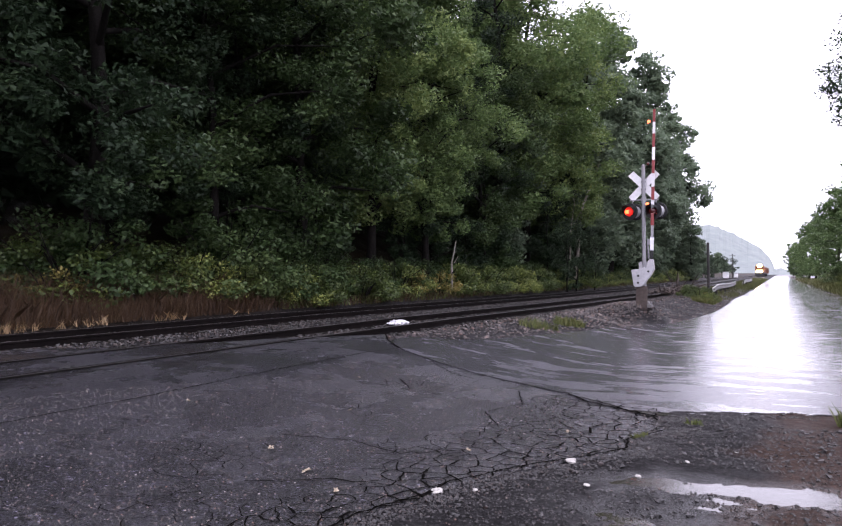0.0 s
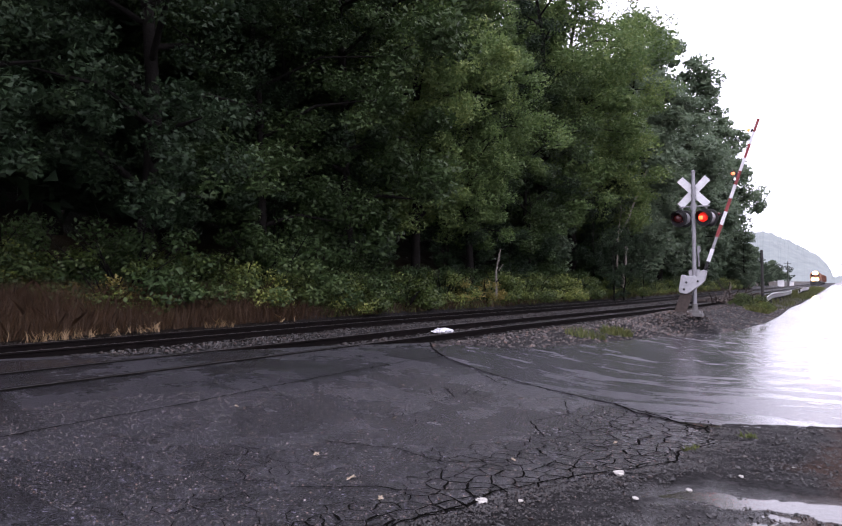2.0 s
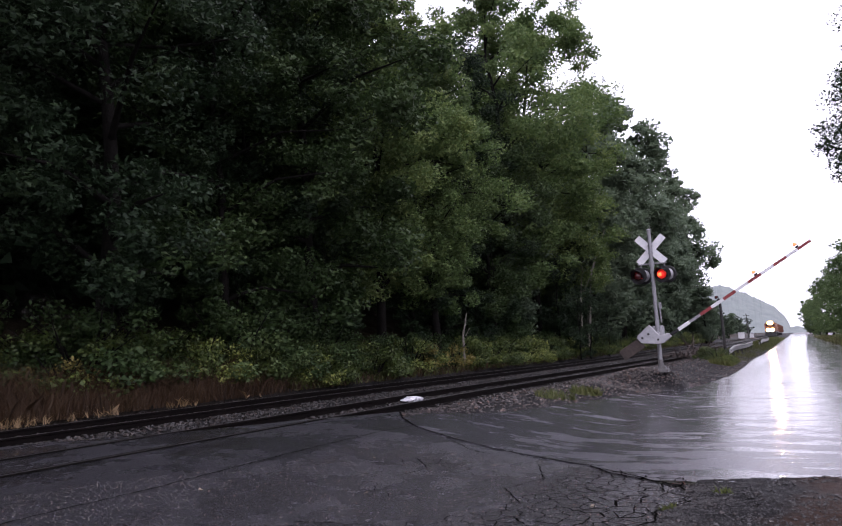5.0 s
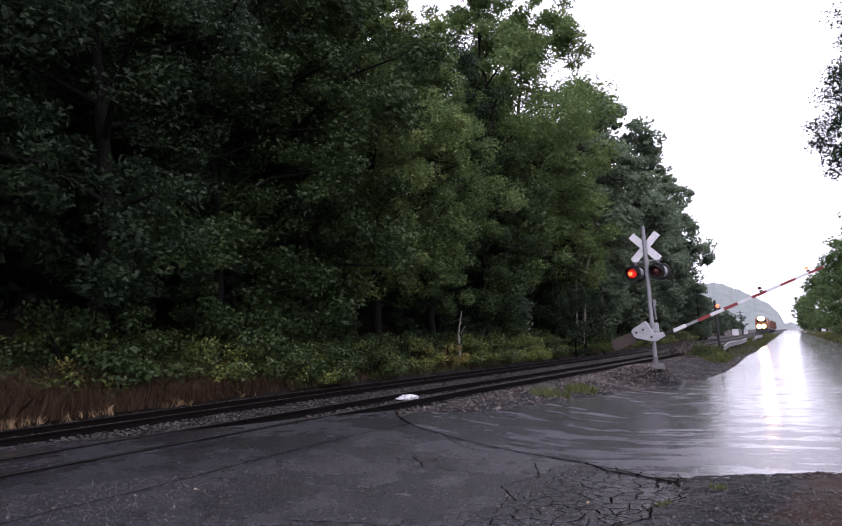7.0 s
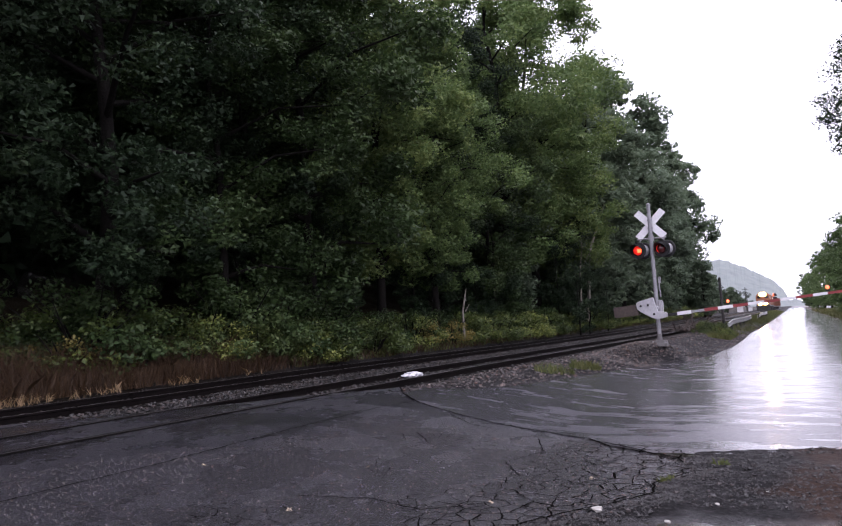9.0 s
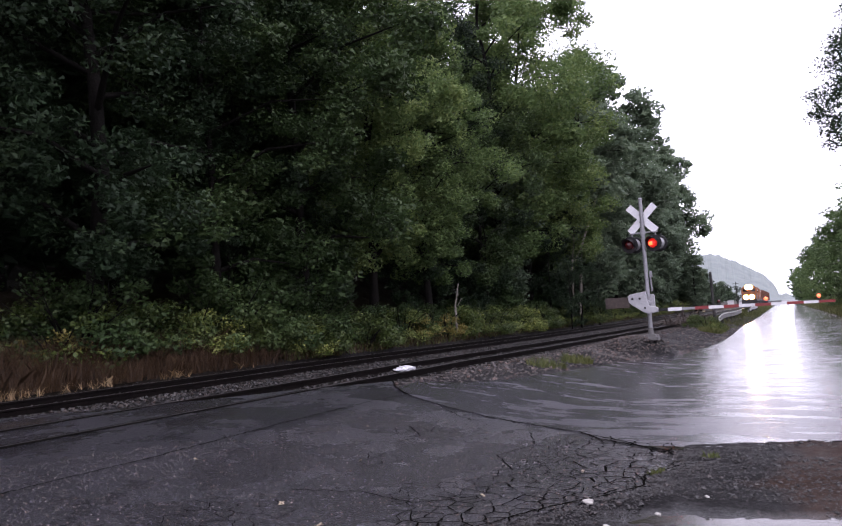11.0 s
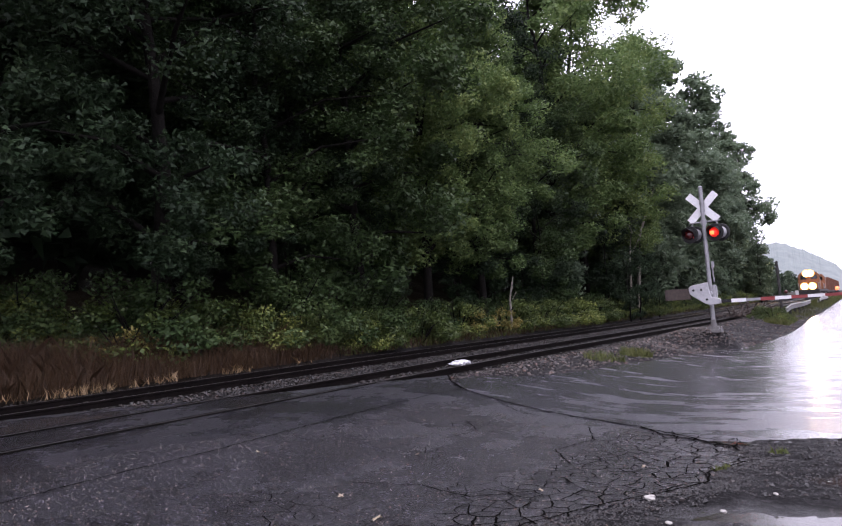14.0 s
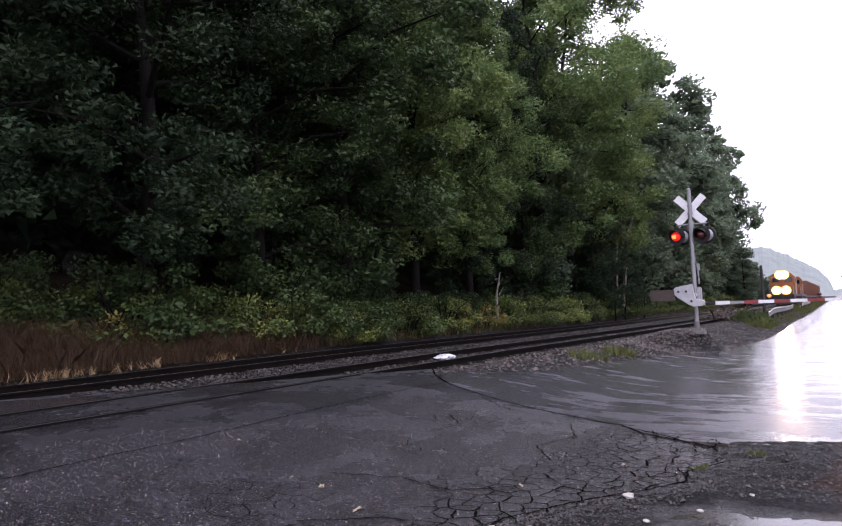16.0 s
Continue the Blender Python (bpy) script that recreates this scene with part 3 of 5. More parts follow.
def leaf_cloud(gen, clumps, per, size, droop=0.5, three=False):
    """Leaves as small bent blades round each clump's middle; numpy arrays of corners and faces."""
    c = np.array([(p.x, p.y, p.z, r) for p, r in clumps])
    n = len(c) * per
    own = np.repeat(c, per, axis=0)
    d = gen.normal(size=(n, 3))
    d /= np.linalg.norm(d, axis=1)[:, None]
    rad = gen.random(n) ** 0.4
    out = d.copy()
    d[:, 2] *= 0.66
    pos = own[:, :3] + d * (own[:, 3] * rad)[:, None]
    a = gen.normal(size=(n, 3))
    a[:, 2] = a[:, 2] * 0.5 - droop * 0.5
    a /= np.linalg.norm(a, axis=1)[:, None]
    nrm = gen.normal(size=(n, 3)) * 0.42 + out * 0.75 + np.array([0, 0, 0.55])
    b = np.cross(nrm, a)
    b /= np.linalg.norm(b, axis=1)[:, None] + 1e-9
    s = size * gen.uniform(0.6, 1.3, n)[:, None]
    up = np.cross(a, b) * s * 0.12
    if three:
        v = np.stack([pos - a * s * 0.5 + b * s * 0.34, pos - a * s * 0.4 - b * s * 0.34, pos + a * s * 0.6], axis=1).reshape(-1, 3)
        return v, np.arange(n * 3).reshape(-1, 3)
    v = np.stack([pos - a * s * 0.5, pos + b * s * 0.3 + up, pos + a * s * 0.55, pos - b * s * 0.3 + up], axis=1).reshape(-1, 3)
    f = np.arange(n * 4).reshape(-1, 4)
    return v, f


def fast_mesh(name, v, f, mats, index=None):
    me = bpy.data.meshes.new(name)
    me.vertices.add(len(v))
    me.vertices.foreach_set("co", np.asarray(v, dtype=np.float32).ravel())
    k = f.shape[1]
    me.loops.add(f.size)
    me.loops.foreach_set("vertex_index", f.ravel().astype(np.int32))
    me.polygons.add(len(f))
    me.polygons.foreach_set("loop_start", np.arange(0, f.size, k, dtype=np.int32))
    me.update(calc_edges=True)
    for m in mats:
        me.materials.append(m)
    if index is not None:
        me.polygons.foreach_set("material_index", index)
    return me


def tree(name, seed, tall, spread, low, mat, label, bark=BARK, clumps=120, per=90, leaf=0.3, lean=0.0, radius=0.26, puff=1.0):
    """A broadleaf tree: tapered trunk, limbs, a ragged crown of leafy clumps."""
    rng, gen = random.Random(seed), np.random.default_rng(seed)
    verts, faces = [], []
    top = Vector((lean * tall, rng.uniform(-0.6, 0.6), tall * 0.9))
    pts = [Vector((0, 0, -0.6)).lerp(top, i / 7) + Vector((rng.uniform(-1, 1), rng.uniform(-1, 1), 0)) * 0.012 * tall * (i > 0) for i in range(8)]
    tube(verts, faces, pts, [radius * (1.25 if i == 0 else 1) * (1 - 0.12 * i) for i in range(8)], 9)
    blobs = []
    limbs = max(10, clumps // 9)
    for i in range(limbs):
        f = low + (0.97 - low) * ((i + rng.random()) / limbs)
        k = f * 7 * 0.97
        root = pts[int(k)].lerp(pts[min(7, int(k) + 1)], k % 1)
        w = i * 2.4 + rng.uniform(-0.6, 0.6)
        shape = math.sin(math.pi * min(1, (f - low * 0.6) / (1.1 - low * 0.6))) ** 0.55
        reach = spread * shape * rng.uniform(0.55, 1.05)
        tip = root + Vector((math.cos(w) * reach, math.sin(w) * reach, reach * rng.uniform(0.05, 0.6)))
        mid = root.lerp(tip, 0.5) + Vector((0, 0, reach * 0.12))
        r = radius * (1 - f) * 0.45 + 0.03
        tube(verts, faces, [root, mid, tip], [r, r * 0.6, 0.015], 5)
        # a leafy bough round the limb's end: smaller clumps over a rounded mass
        bough = root.lerp(tip, rng.uniform(0.72, 0.9))
        size = spread * rng.uniform(0.28, 0.46) * (0.6 + 0.4 * shape)
        for j in range(clumps // limbs):
            d = Vector((rng.gauss(0, 1), rng.gauss(0, 1), rng.gauss(0.35, 0.8))).normalized()
            p = bough + Vector((d.x, d.y, d.z * 1.0)) * size * rng.uniform(0.45, 1.0)
            blobs.append((p, size * rng.uniform(0.3, 0.55) * puff))
        blobs.append((root.lerp(tip, 0.45), size * 0.5 * puff))
    for i in range(max(3, clumps // 16)):
        blobs.append((top + Vector((rng.gauss(0, 0.5), rng.gauss(0, 0.5), rng.uniform(-0.7, 0.45))) * spread * 0.36, spread * rng.uniform(0.1, 0.18)))
    t = empty(name)
    from_lists("trunk", verts, faces, bark, t, smoothed=True)
    v, f = leaf_cloud(gen, blobs, per, leaf, 0.5, True)
    crown = new("crown", fast_mesh("crown", v, f, [mat]))
    crown.parent = t
    tagged(t, label, "tree", group="trees along the line")
    return t


def bush(name, seed, wide, tall, mat, label, per=70, leaf=0.2, clumps=34):
    rng, gen = random.Random(seed), np.random.default_rng(seed)
    verts, faces, blobs = [], [], []
    for i in range(7):
        w = i * 0.9 + rng.uniform(-0.3, 0.3)
        tip = Vector((math.cos(w) * wide * 0.4, math.sin(w) * wide * 0.4, tall * rng.uniform(0.6, 0.95)))
        tube(verts, faces, [Vector((0, 0, -0.2)), tip * 0.5 + Vector((0, 0, tall * 0.1)), tip], [0.03, 0.02, 0.008], 5)
    for i in range(clumps):
        w, r = rng.uniform(0, 6.283), wide * 0.55 * math.sqrt(rng.random())
        h = tall * (1 - (r / (wide * 0.62)) ** 2) * rng.uniform(0.25, 1.0)
        blobs.append((Vector((math.cos(w) * r, math.sin(w) * r, max(0.15, h))), rng.uniform(0.22, 0.42) * min(1.3, wide * 0.4)))
    t = empty(name)
    tagged(from_lists("stem", verts, faces, BARK, t), kind="stuff")
    v, f = leaf_cloud(gen, blobs, per, leaf, 0.8)
    leaves = new("foliage", fast_mesh("foliage", v, f, [mat]))
    leaves.parent = t
    tagged(t, label, "shrub", group="undergrowth by the line")
    return t


def place(ob, first, x, y, turn=0.0, size=1.0, dz=0.0):
    m = pose(x, y, height(x, y) - 0.05 + dz, 0, 0, turn)
    if first:
        ob.matrix_basis = m @ Matrix.Diagonal((size, size, size, 1))
        return ob
    c = copy_thing(ob, m)
    c.scale = (size, size, size)
    return c


def stand(kinds, spots):
    """Sets out trees: (kind, x, y, turn, size) in turn, the first of each kind being the built one."""
    used = set()
    for k, x, y, turn, size in spots:
        place(kinds[k], k not in used, x, y, turn, size)
        used.add(k)


KINDS = [
    tree("oak_tree", 21, 21, 5.2, 0.14, LEAF, "tall dark green broadleaf tree at the wood's edge", clumps=270, per=200, leaf=0.14, puff=0.85),
    tree("oak_tree", 22, 19, 4.6, 0.16, LEAF, "tall dark green broadleaf tree with ragged crown", clumps=250, per=200, leaf=0.14, puff=0.85),
    tree("maple_tree", 23, 20, 5.0, 0.2, LEAF_LIGHT, "tall light green maple in the edge of the wood", clumps=280, per=200, leaf=0.17, puff=1.0),
    tree("locust_tree", 24, 17, 4.0, 0.1, LEAF_MID, "slender tree with leaves hanging to the ground", BARK, clumps=220, per=210, leaf=0.14, radius=0.17, puff=1.0),
    tree("young_tree", 25, 9, 2.9, 0.05, LEAF, "young dark green tree leaning out over the brush", clumps=80, per=130, leaf=0.125, radius=0.1),
    tree("hillside_tree", 26, 18, 5.6, 0.1, LEAF, "dark tree on the wooded slope behind the line", clumps=85, per=48, leaf=0.7, puff=1.2),
    tree("distant_tree", 27, 20, 4.5, 0.06, LEAF_FAR_HAZE, "rounded green tree far along the railway, paled by painted haze", clumps=330, per=80, leaf=0.34, puff=1.3),
    tree("distant_tree", 28, 19, 4.3, 0.1, LEAF_FAR_HAZE, "ragged green tree far along the railway, paled by painted haze", clumps=280, per=84, leaf=0.34, puff=1.25),
]
rng = random.Random(5)
spots = [(2, -17.0, 44, 75, 1.42), (7, -15.9, 72, 100, 1.45), (7, -16.3, 90, 10, 1.1), (6, -17.4, 125, 200, 1.5), (7, -17.2, 110, 250, 1.3), (6, -15.9, 98, 250, 1.05), (7, -15.6, 60, 70, 1.15), (2, -16.5, 54, 200, 1.0), (2, -17.6, 50, 250, 1.42),
         (1, -18.5, 36, 20, 1.1), (3, -17.6, 22, 80, 1.5), (0, -20.0, 21, 80, 1.25), (2, -16.2, 31, 140, 0.84), (2, -17.2, 27, 300, 0.98), (0, -17.6, 13, 310, 1.15), (1, -18.2, 8, 200, 1.2), (3, -17.8, 17.5, 120, 1.15), (3, -16.4, 38.5, 10, 1.0),
         (4, -12.7, 45.0, 0, 0.55), (4, -12.9, 48.2, 60, 0.6), (4, -12.4, 51.5, 60, 0.5), (6, -13.0, 121, 0, 0.5), (7, -12.9, 127, 90, 0.42), (6, -13.4, 134, 190, 0.42), (4, -14, 165, 20, 0.6), (4, -15, 185, 70, 0.7), (4, -14, 215, 10, 0.5), (4, -16, 245, 10, 0.8), (4, -15, 280, 10, 0.8), (4, -18, 200, 10, 0.9)]
y = 5.0
while y < 128:
    x = centre(y) - SPACING - rng.uniform(10, 13)
    if y > 45:
        spots.append((rng.choice([6, 7]), x + 3.8, y + rng.uniform(-1, 1), rng.uniform(0, 360), rng.uniform(0.8, 0.92)))
    spots.append((5, x - rng.uniform(0, 2), y + rng.uniform(-2, 2), rng.uniform(0, 360), rng.uniform(1.0, 1.2) * (0.75 if 30 < y < 52 else 1)))
    if y < 60:
        spots.append((5, x - rng.uniform(5, 8), y + rng.uniform(-2, 2), rng.uniform(0, 360), rng.uniform(1.0, 1.25)))
    if y < 75:
        spots.append((5, x - rng.uniform(10, 13), y + rng.uniform(-2, 2), rng.uniform(0, 360), rng.uniform(1.0, 1.25)))
        spots.append((5, x - rng.uniform(16, 22), y + rng.uniform(-2, 2), rng.uniform(0, 360), rng.uniform(1.0, 1.25)))
    y += rng.uniform(3.6, 5.0)
y = 6.0
while y < 150:
    if y > 30 or (y > 15 and rng.random() < 0.5):
        spots.append((4, centre(y) - SPACING - rng.uniform(6.0, 8.0) + 1.4 * smooth(16, 30, y), y, rng.uniform(0, 360), rng.uniform(0.5, 1.0)))
    y += rng.uniform(1.9, 3.2) * (1 if y < 60 else 1.6)
for k in range(9):
    spots.append((4, -13.6 - rng.uniform(0, 1.5), 136 + 5.5 * k + rng.uniform(-1.5, 1.5), rng.uniform(0, 360), rng.uniform(0.42, 0.6)))
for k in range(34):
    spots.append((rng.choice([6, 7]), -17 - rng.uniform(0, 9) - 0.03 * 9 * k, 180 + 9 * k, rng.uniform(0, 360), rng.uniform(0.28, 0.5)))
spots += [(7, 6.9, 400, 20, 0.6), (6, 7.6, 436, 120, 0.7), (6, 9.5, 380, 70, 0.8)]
stand(KINDS, spots)

RIGHT = tree("roadside_tree", 31, 15, 4.6, 0.08, LEAF_ROADSIDE, "light green leafy tree on the verge of the road", clumps=220, per=75, leaf=0.28, puff=1.0)
TALL = tree("roadside_tree", 32, 22, 5.2, 0.2, LEAF, "tall tree with branches hanging over the road", clumps=360, per=220, leaf=0.16, puff=1.0)
spots = [(0, 8.7, 70, 20, 0.95), (0, 8.2, 86, 120, 0.92), (0, 8.6, 104, 200, 0.9), (0, 8.2, 125, 60, 0.85), (0, 8.0, 150, 300, 0.9), (0, 7.6, 180, 10, 0.9), (0, 7.6, 220, 90, 0.9), (0, 7.4, 270, 140, 1.0), (0, 7.0, 330, 240, 1.0),
         (0, 9.4, 58, 70, 1.0), (1, 9.0, 50, 0, 1.08), (1, 9.7, 57, 140, 1.15), (1, 12.0, 46, 220, 1.1)]
stand([RIGHT, TALL], spots)

SHRUBS = [
    bush("brush", 41, 2.6, 1.6, LEAF_SHRUB, "bright green leafy brush beside the tracks", per=150, leaf=0.085),
    bush("brush", 42, 2.2, 1.1, LEAF_SHRUB, "low tangle of vines and brush beside the tracks", per=150, leaf=0.08),
    bush("brush", 43, 3.0, 2.0, LEAF_MID, "dark green sumac brush under the trees", per=190, leaf=0.095),
    bush("brush", 44, 1.6, 1.2, LEAF_YELLOW, "yellowing leafy brush beside the tracks", per=90, leaf=0.075, clumps=16),
]
spots = [(0, -17.9, 12.0, 40, 1.6), (0, -18.0, 14.2, 190, 1.5), (3, -17.3, 11.3, 0, 1.3), (2, -18.2, 12.8, 80, 1.6), (2, -17.0, 17.4, 10, 1.55), (2, -16.8, 19.6, 130, 1.5), (0, -17.2, 16.0, 300, 1.3), (1, -16.2, 17.6, 200, 1.2), (1, -15.6, 19.4, 20, 1.1)]
y = 6.0
while y < 138:
    back = 2.8 * (1 - smooth(14, 20, y))
    for row in range(3):
        if (row == 0 and y < 15) or (row == 2 and y < 34):
            continue
        spots.append((rng.choice([0, 1, 3, 1, 0]) if row == 0 else rng.choice([0, 2, 2]) if row == 1 else 2, centre(y) - SPACING - 3.2 - back - row * 1.3 - rng.uniform(0, 0.8), y + rng.uniform(-0.6, 0.6), rng.uniform(0, 360), rng.uniform(0.8, 1.4)))
    y += rng.uniform(1.3, 2.1) * (1 if y < 45 else 3.2)
for k in range(26):
    spots.append((rng.choice([0, 1, 2]), rng.uniform(7.2, 9.6), 52 + 3.6 * k + rng.uniform(-1, 1), rng.uniform(0, 360), rng.uniform(1.1, 1.7)))
spots += [(0, -3.7, 38.6, 0, 0.55), (1, -4.3, 39.8, 90, 0.6), (1, -3.2, 38.0, 200, 0.45), (0, -3.9, 41.2, 140, 0.4), (3, -3.5, 39.6, 30, 0.5)]
stand(SHRUBS, spots)


# ---------------------------------------------------------------- crossing signal and gate
def box(bm, x, y, z, dx, dy, dz, bevel=0.0, m=None):
    """A box about that middle, with rounded edges where asked."""
    r = bmesh.ops.create_cube(bm, size=1, matrix=(m or Matrix.Identity(4)) @ Matrix.Translation((x, y, z)) @ Matrix.Diagonal((dx, dy, dz, 1)))
    if bevel:
        es = list({e for v in r["verts"] for e in v.link_edges})
        bmesh.ops.bevel(bm, geom=es, offset=bevel, segments=2, affect="EDGES")


def rod(bm, a, b, r1, r2=None, sides=14):
    a, b = Vector(a), Vector(b)
    d = b - a
    m = Matrix.Translation((a + b) / 2) @ d.to_track_quat("Z", "Y").to_matrix().to_4x4()
    bmesh.ops.create_cone(bm, cap_ends=True, segments=sides, radius1=r1, radius2=r1 if r2 is None else r2, depth=d.length, matrix=m)


def prism(bm, pts, y0, y1):
    """A plate with that outline (x, z), between two depths."""
    a = [bm.verts.new((x, y0, z)) for x, z in pts]
    b = [bm.verts.new((x, y1, z)) for x, z in pts]
    bm.faces.new(a[::-1])
    bm.faces.new(b)
    n = len(pts)
    for i in range(n):
        bm.faces.new((a[i], a[(i + 1) % n], b[(i + 1) % n], b[i]))
    bmesh.ops.recalc_face_normals(bm, faces=bm.faces[:])


def lamp_drum(name, radius, parent, m, mats):
    """A turning lamp: one face glows, the other is dark glass."""
    bm = bmesh.new()
    bmesh.ops.create_uvsphere(bm, u_segments=20, v_segments=12, radius=radius)
    for f in bm.faces:
        c = f.calc_center_median() / radius
        f.material_index = (2 if math.hypot(c.x + 0.08, c.z + 0.08) < 0.45 else 1) if c.y < -0.1 else 0
        f.smooth = True
    ob = part(name, bm, mats, parent, "flashing red lamp behind round lens")
    ob.matrix_basis = m
    return ob


def head(parent, x, front):
    """One signal light: black round background, cup, visor; returns the turning lamp."""
    h = empty("signal_light", pose(x, -0.1 if front else 0.12, 3.0, 0, 0, -16 if front else 164))
    h.parent = parent
    bm = bmesh.new()
    rod(bm, (0, 0, 0), (0, -0.02, 0), 0.265, 0.265, 32)
    rod(bm, (0, 0, 0), (0, 0.02, 0), 0.265, 0.25, 32)
    part("background_disc", bm, BLACK, h, "round black light background")
    bm = bmesh.new()
    rod(bm, (0, 0.01, 0), (0, 0.2, 0), 0.19, 0.13, 24)
    part("lamp_housing", bm, ALU, h, "pale grey lamp housing")
    bm = bmesh.new()
    n = 16
    rows = []
    for k in range(n + 1):
        w = math.radians(-30 + 240 * k / n)
        deep = 0.12 + 0.2 * max(0, math.sin(w))
        c, si = math.cos(w) * 0.185, math.sin(w) * 0.185
        rows.append([bm.verts.new((c, -0.015, si)), bm.verts.new((c, -0.02 - deep, si * 0.96))])
    for p, q in zip(rows, rows[1:]):
        bm.faces.new((p[0], q[0], q[1], p[1]))
    bmesh.ops.solidify(bm, geom=bm.faces[:], thickness=0.006)
    part("visor", bm, BLACK, h, "black half-round visor")
    return lamp_drum("lamp", 0.15, h, pose(0, -0.05, 0), [LENS_DARK, LENS_LIT, LENS_CORE]) if front else None


def crossing_signal():
    s = empty("crossing_signal", Matrix.Translation(MAST))
    tagged(s, "grey crossing signal mast with white crossbuck, red lights and gate", "crossing signal")
    bm = bmesh.new()
    rod(bm, (0, 0, 0.12), (0, 0, 4.45), 0.064, 0.058, 20)
    rod(bm, (0, 0, 4.45), (0, 0, 4.49), 0.07, 0.03, 20)
    mast = part("mast", bm, GALV, s, "galvanised steel pole")
    bm = bmesh.new()
    box(bm, 0, 0, 0.02, 0.46, 0.46, 0.1, 0.01)
    box(bm, 0, 0, 0.1, 0.3, 0.3, 0.1, 0.02)
    rod(bm, (0, 0, 0.1), (0, 0, 0.36), 0.1, 0.07, 16)
    part("mast_base", bm, DARK_BASE, s)
    for sx in (-1, 1):
        for sy in (-1, 1):
            bm = bmesh.new()
            rod(bm, (sx * 0.18, sy * 0.18, 0.05), (sx * 0.18, sy * 0.18, 0.13), 0.016, 0.016, 6)
            part("anchor_bolt", bm, GALV, s)
    for k, turn in enumerate((46, -46)):
        bm = bmesh.new()
        box(bm, 0, 0, 0, 1.16, 0.006, 0.225, 0.0)
        for e in (-0.4, 0.4):
            box(bm, e, 0.016, 0, 0.03, 0.02, 0.18)
        b = part("crossbuck_blade", bm, WHITE, s, "white crossbuck board")
        b.matrix_basis = pose(0, 0.085 + 0.012 * k, 3.82, 0, turn, 0)
    for z in (3.7, 3.94):
        bm = bmesh.new()
        rod(bm, (0, 0, z - 0.02), (0, 0, z + 0.02), 0.075, 0.075, 18)
        box(bm, 0, 0.07, z, 0.1, 0.03, 0.05)
        part("crossbuck_clamp", bm, GALV, s)
    bm = bmesh.new()
    rod(bm, (-0.42, 0, 3.36), (0.46, 0, 3.36), 0.022, 0.022, 10)
    for x in (-0.34, 0.38):
        rod(bm, (x, 0, 3.36), (x, 0, 3.12), 0.02, 0.02, 10)
    rod(bm, (0, 0, 3.28), (0, 0, 3.44), 0.085, 0.085, 18)
    part("light_crossarm", bm, GALV, s, "grey steel arm that carries the lights")
    lamps = [head(s, -0.4, True), head(s, 0.32, True)]
    head(s, -0.27, False)
    head(s, 0.45, False)
    bm = bmesh.new()
    box(bm, 0.0, 0.12, 1.16, 0.34, 0.24, 0.5, 0.03)
    rod(bm, (0, -0.22, 1.16), (0, 0.0, 1.16), 0.07, 0.07, 18)
    part("gate_mechanism", bm, ALU, s, "silver gate motor box clamped to the pole")
    bm = bmesh.new()
    rod(bm, (0.12, 0.1, 1.5), (0.1, 0.08, 2.0), 0.025, 0.025, 8)
    box(bm, 0.13, 0.06, 2.03, 0.08, 0.1, 0.2, 0.01)
    part("conduit", bm, GALV, s)
    g = empty("gate_arm")
    g.parent = s
    bm = bmesh.new()
    prism(bm, [(-0.56, 0.2), (-0.5, 0.26), (-0.02, 0.34), (0.02, 0.05), (0.06, -0.12), (0.26, -0.16), (0.32, -0.2), (0.32, -0.32), (0.02, -0.36), (-0.12, -0.3), (-0.46, -0.06), (-0.54, 0.02)], -0.1, 0.06)
    bmesh.ops.bevel(bm, geom=bm.edges[:], offset=0.012, segments=1, affect="EDGES")
    part("arm_bracket", bm, ALU, g, "cast aluminium gate bracket")
    for x, z in ((-0.2, 0.12), (-0.06, -0.18), (-0.42, 0.12)):
        bm = bmesh.new()
        rod(bm, (x, -0.1, z), (x, -0.125, z), 0.035, 0.03, 10)
        part("bolt", bm, BLACK, g)
    bm = bmesh.new()
    box(bm, -0.9, 0.02, 0.02, 0.76, 0.09, 0.34, 0.012)
    box(bm, -0.5, 0.02, 0.04, 0.2, 0.05, 0.1, 0.01)
    part("counterweight", bm, RUST, g, "brown rusty counterweight plate")
    bm = bmesh.new()
    box(bm, 0.46, 0, -0.26, 0.3, 0.08, 0.09, 0.02)
    rod(bm, (0.42, -0.06, -0.26), (0.42, 0.06, -0.26), 0.045, 0.045, 10)
    part("breakaway_clamp", bm, BLACK, g, "black clamp that holds the arm")
    cuts = [0.6, 1.0, 1.38, 1.76, 2.17, 2.58, 3.0, 3.42, 3.82, 4.24, 4.6, 5.0]
    for i, (a, b) in enumerate(zip(cuts, cuts[1:])):
        h0, h1 = 0.11 - 0.008 * a, 0.11 - 0.008 * b
        if i == 1:
            h0, h1 = h0 * 0.75, h1 * 0.75
        bm = bmesh.new()
        prism(bm, [(a, -0.26 - h0 / 2), (b, -0.26 - h1 / 2), (b, -0.26 + h1 / 2), (a, -0.26 + h0 / 2)], -0.02, 0.02)
        red = i % 2 == 0 and i > 0
        part("arm_stripe", bm, RED if red else (GALV if i == 1 else WHITE), g, "red stripe of the gate arm" if red else "white stripe of the gate arm")
    arm_lamps = []
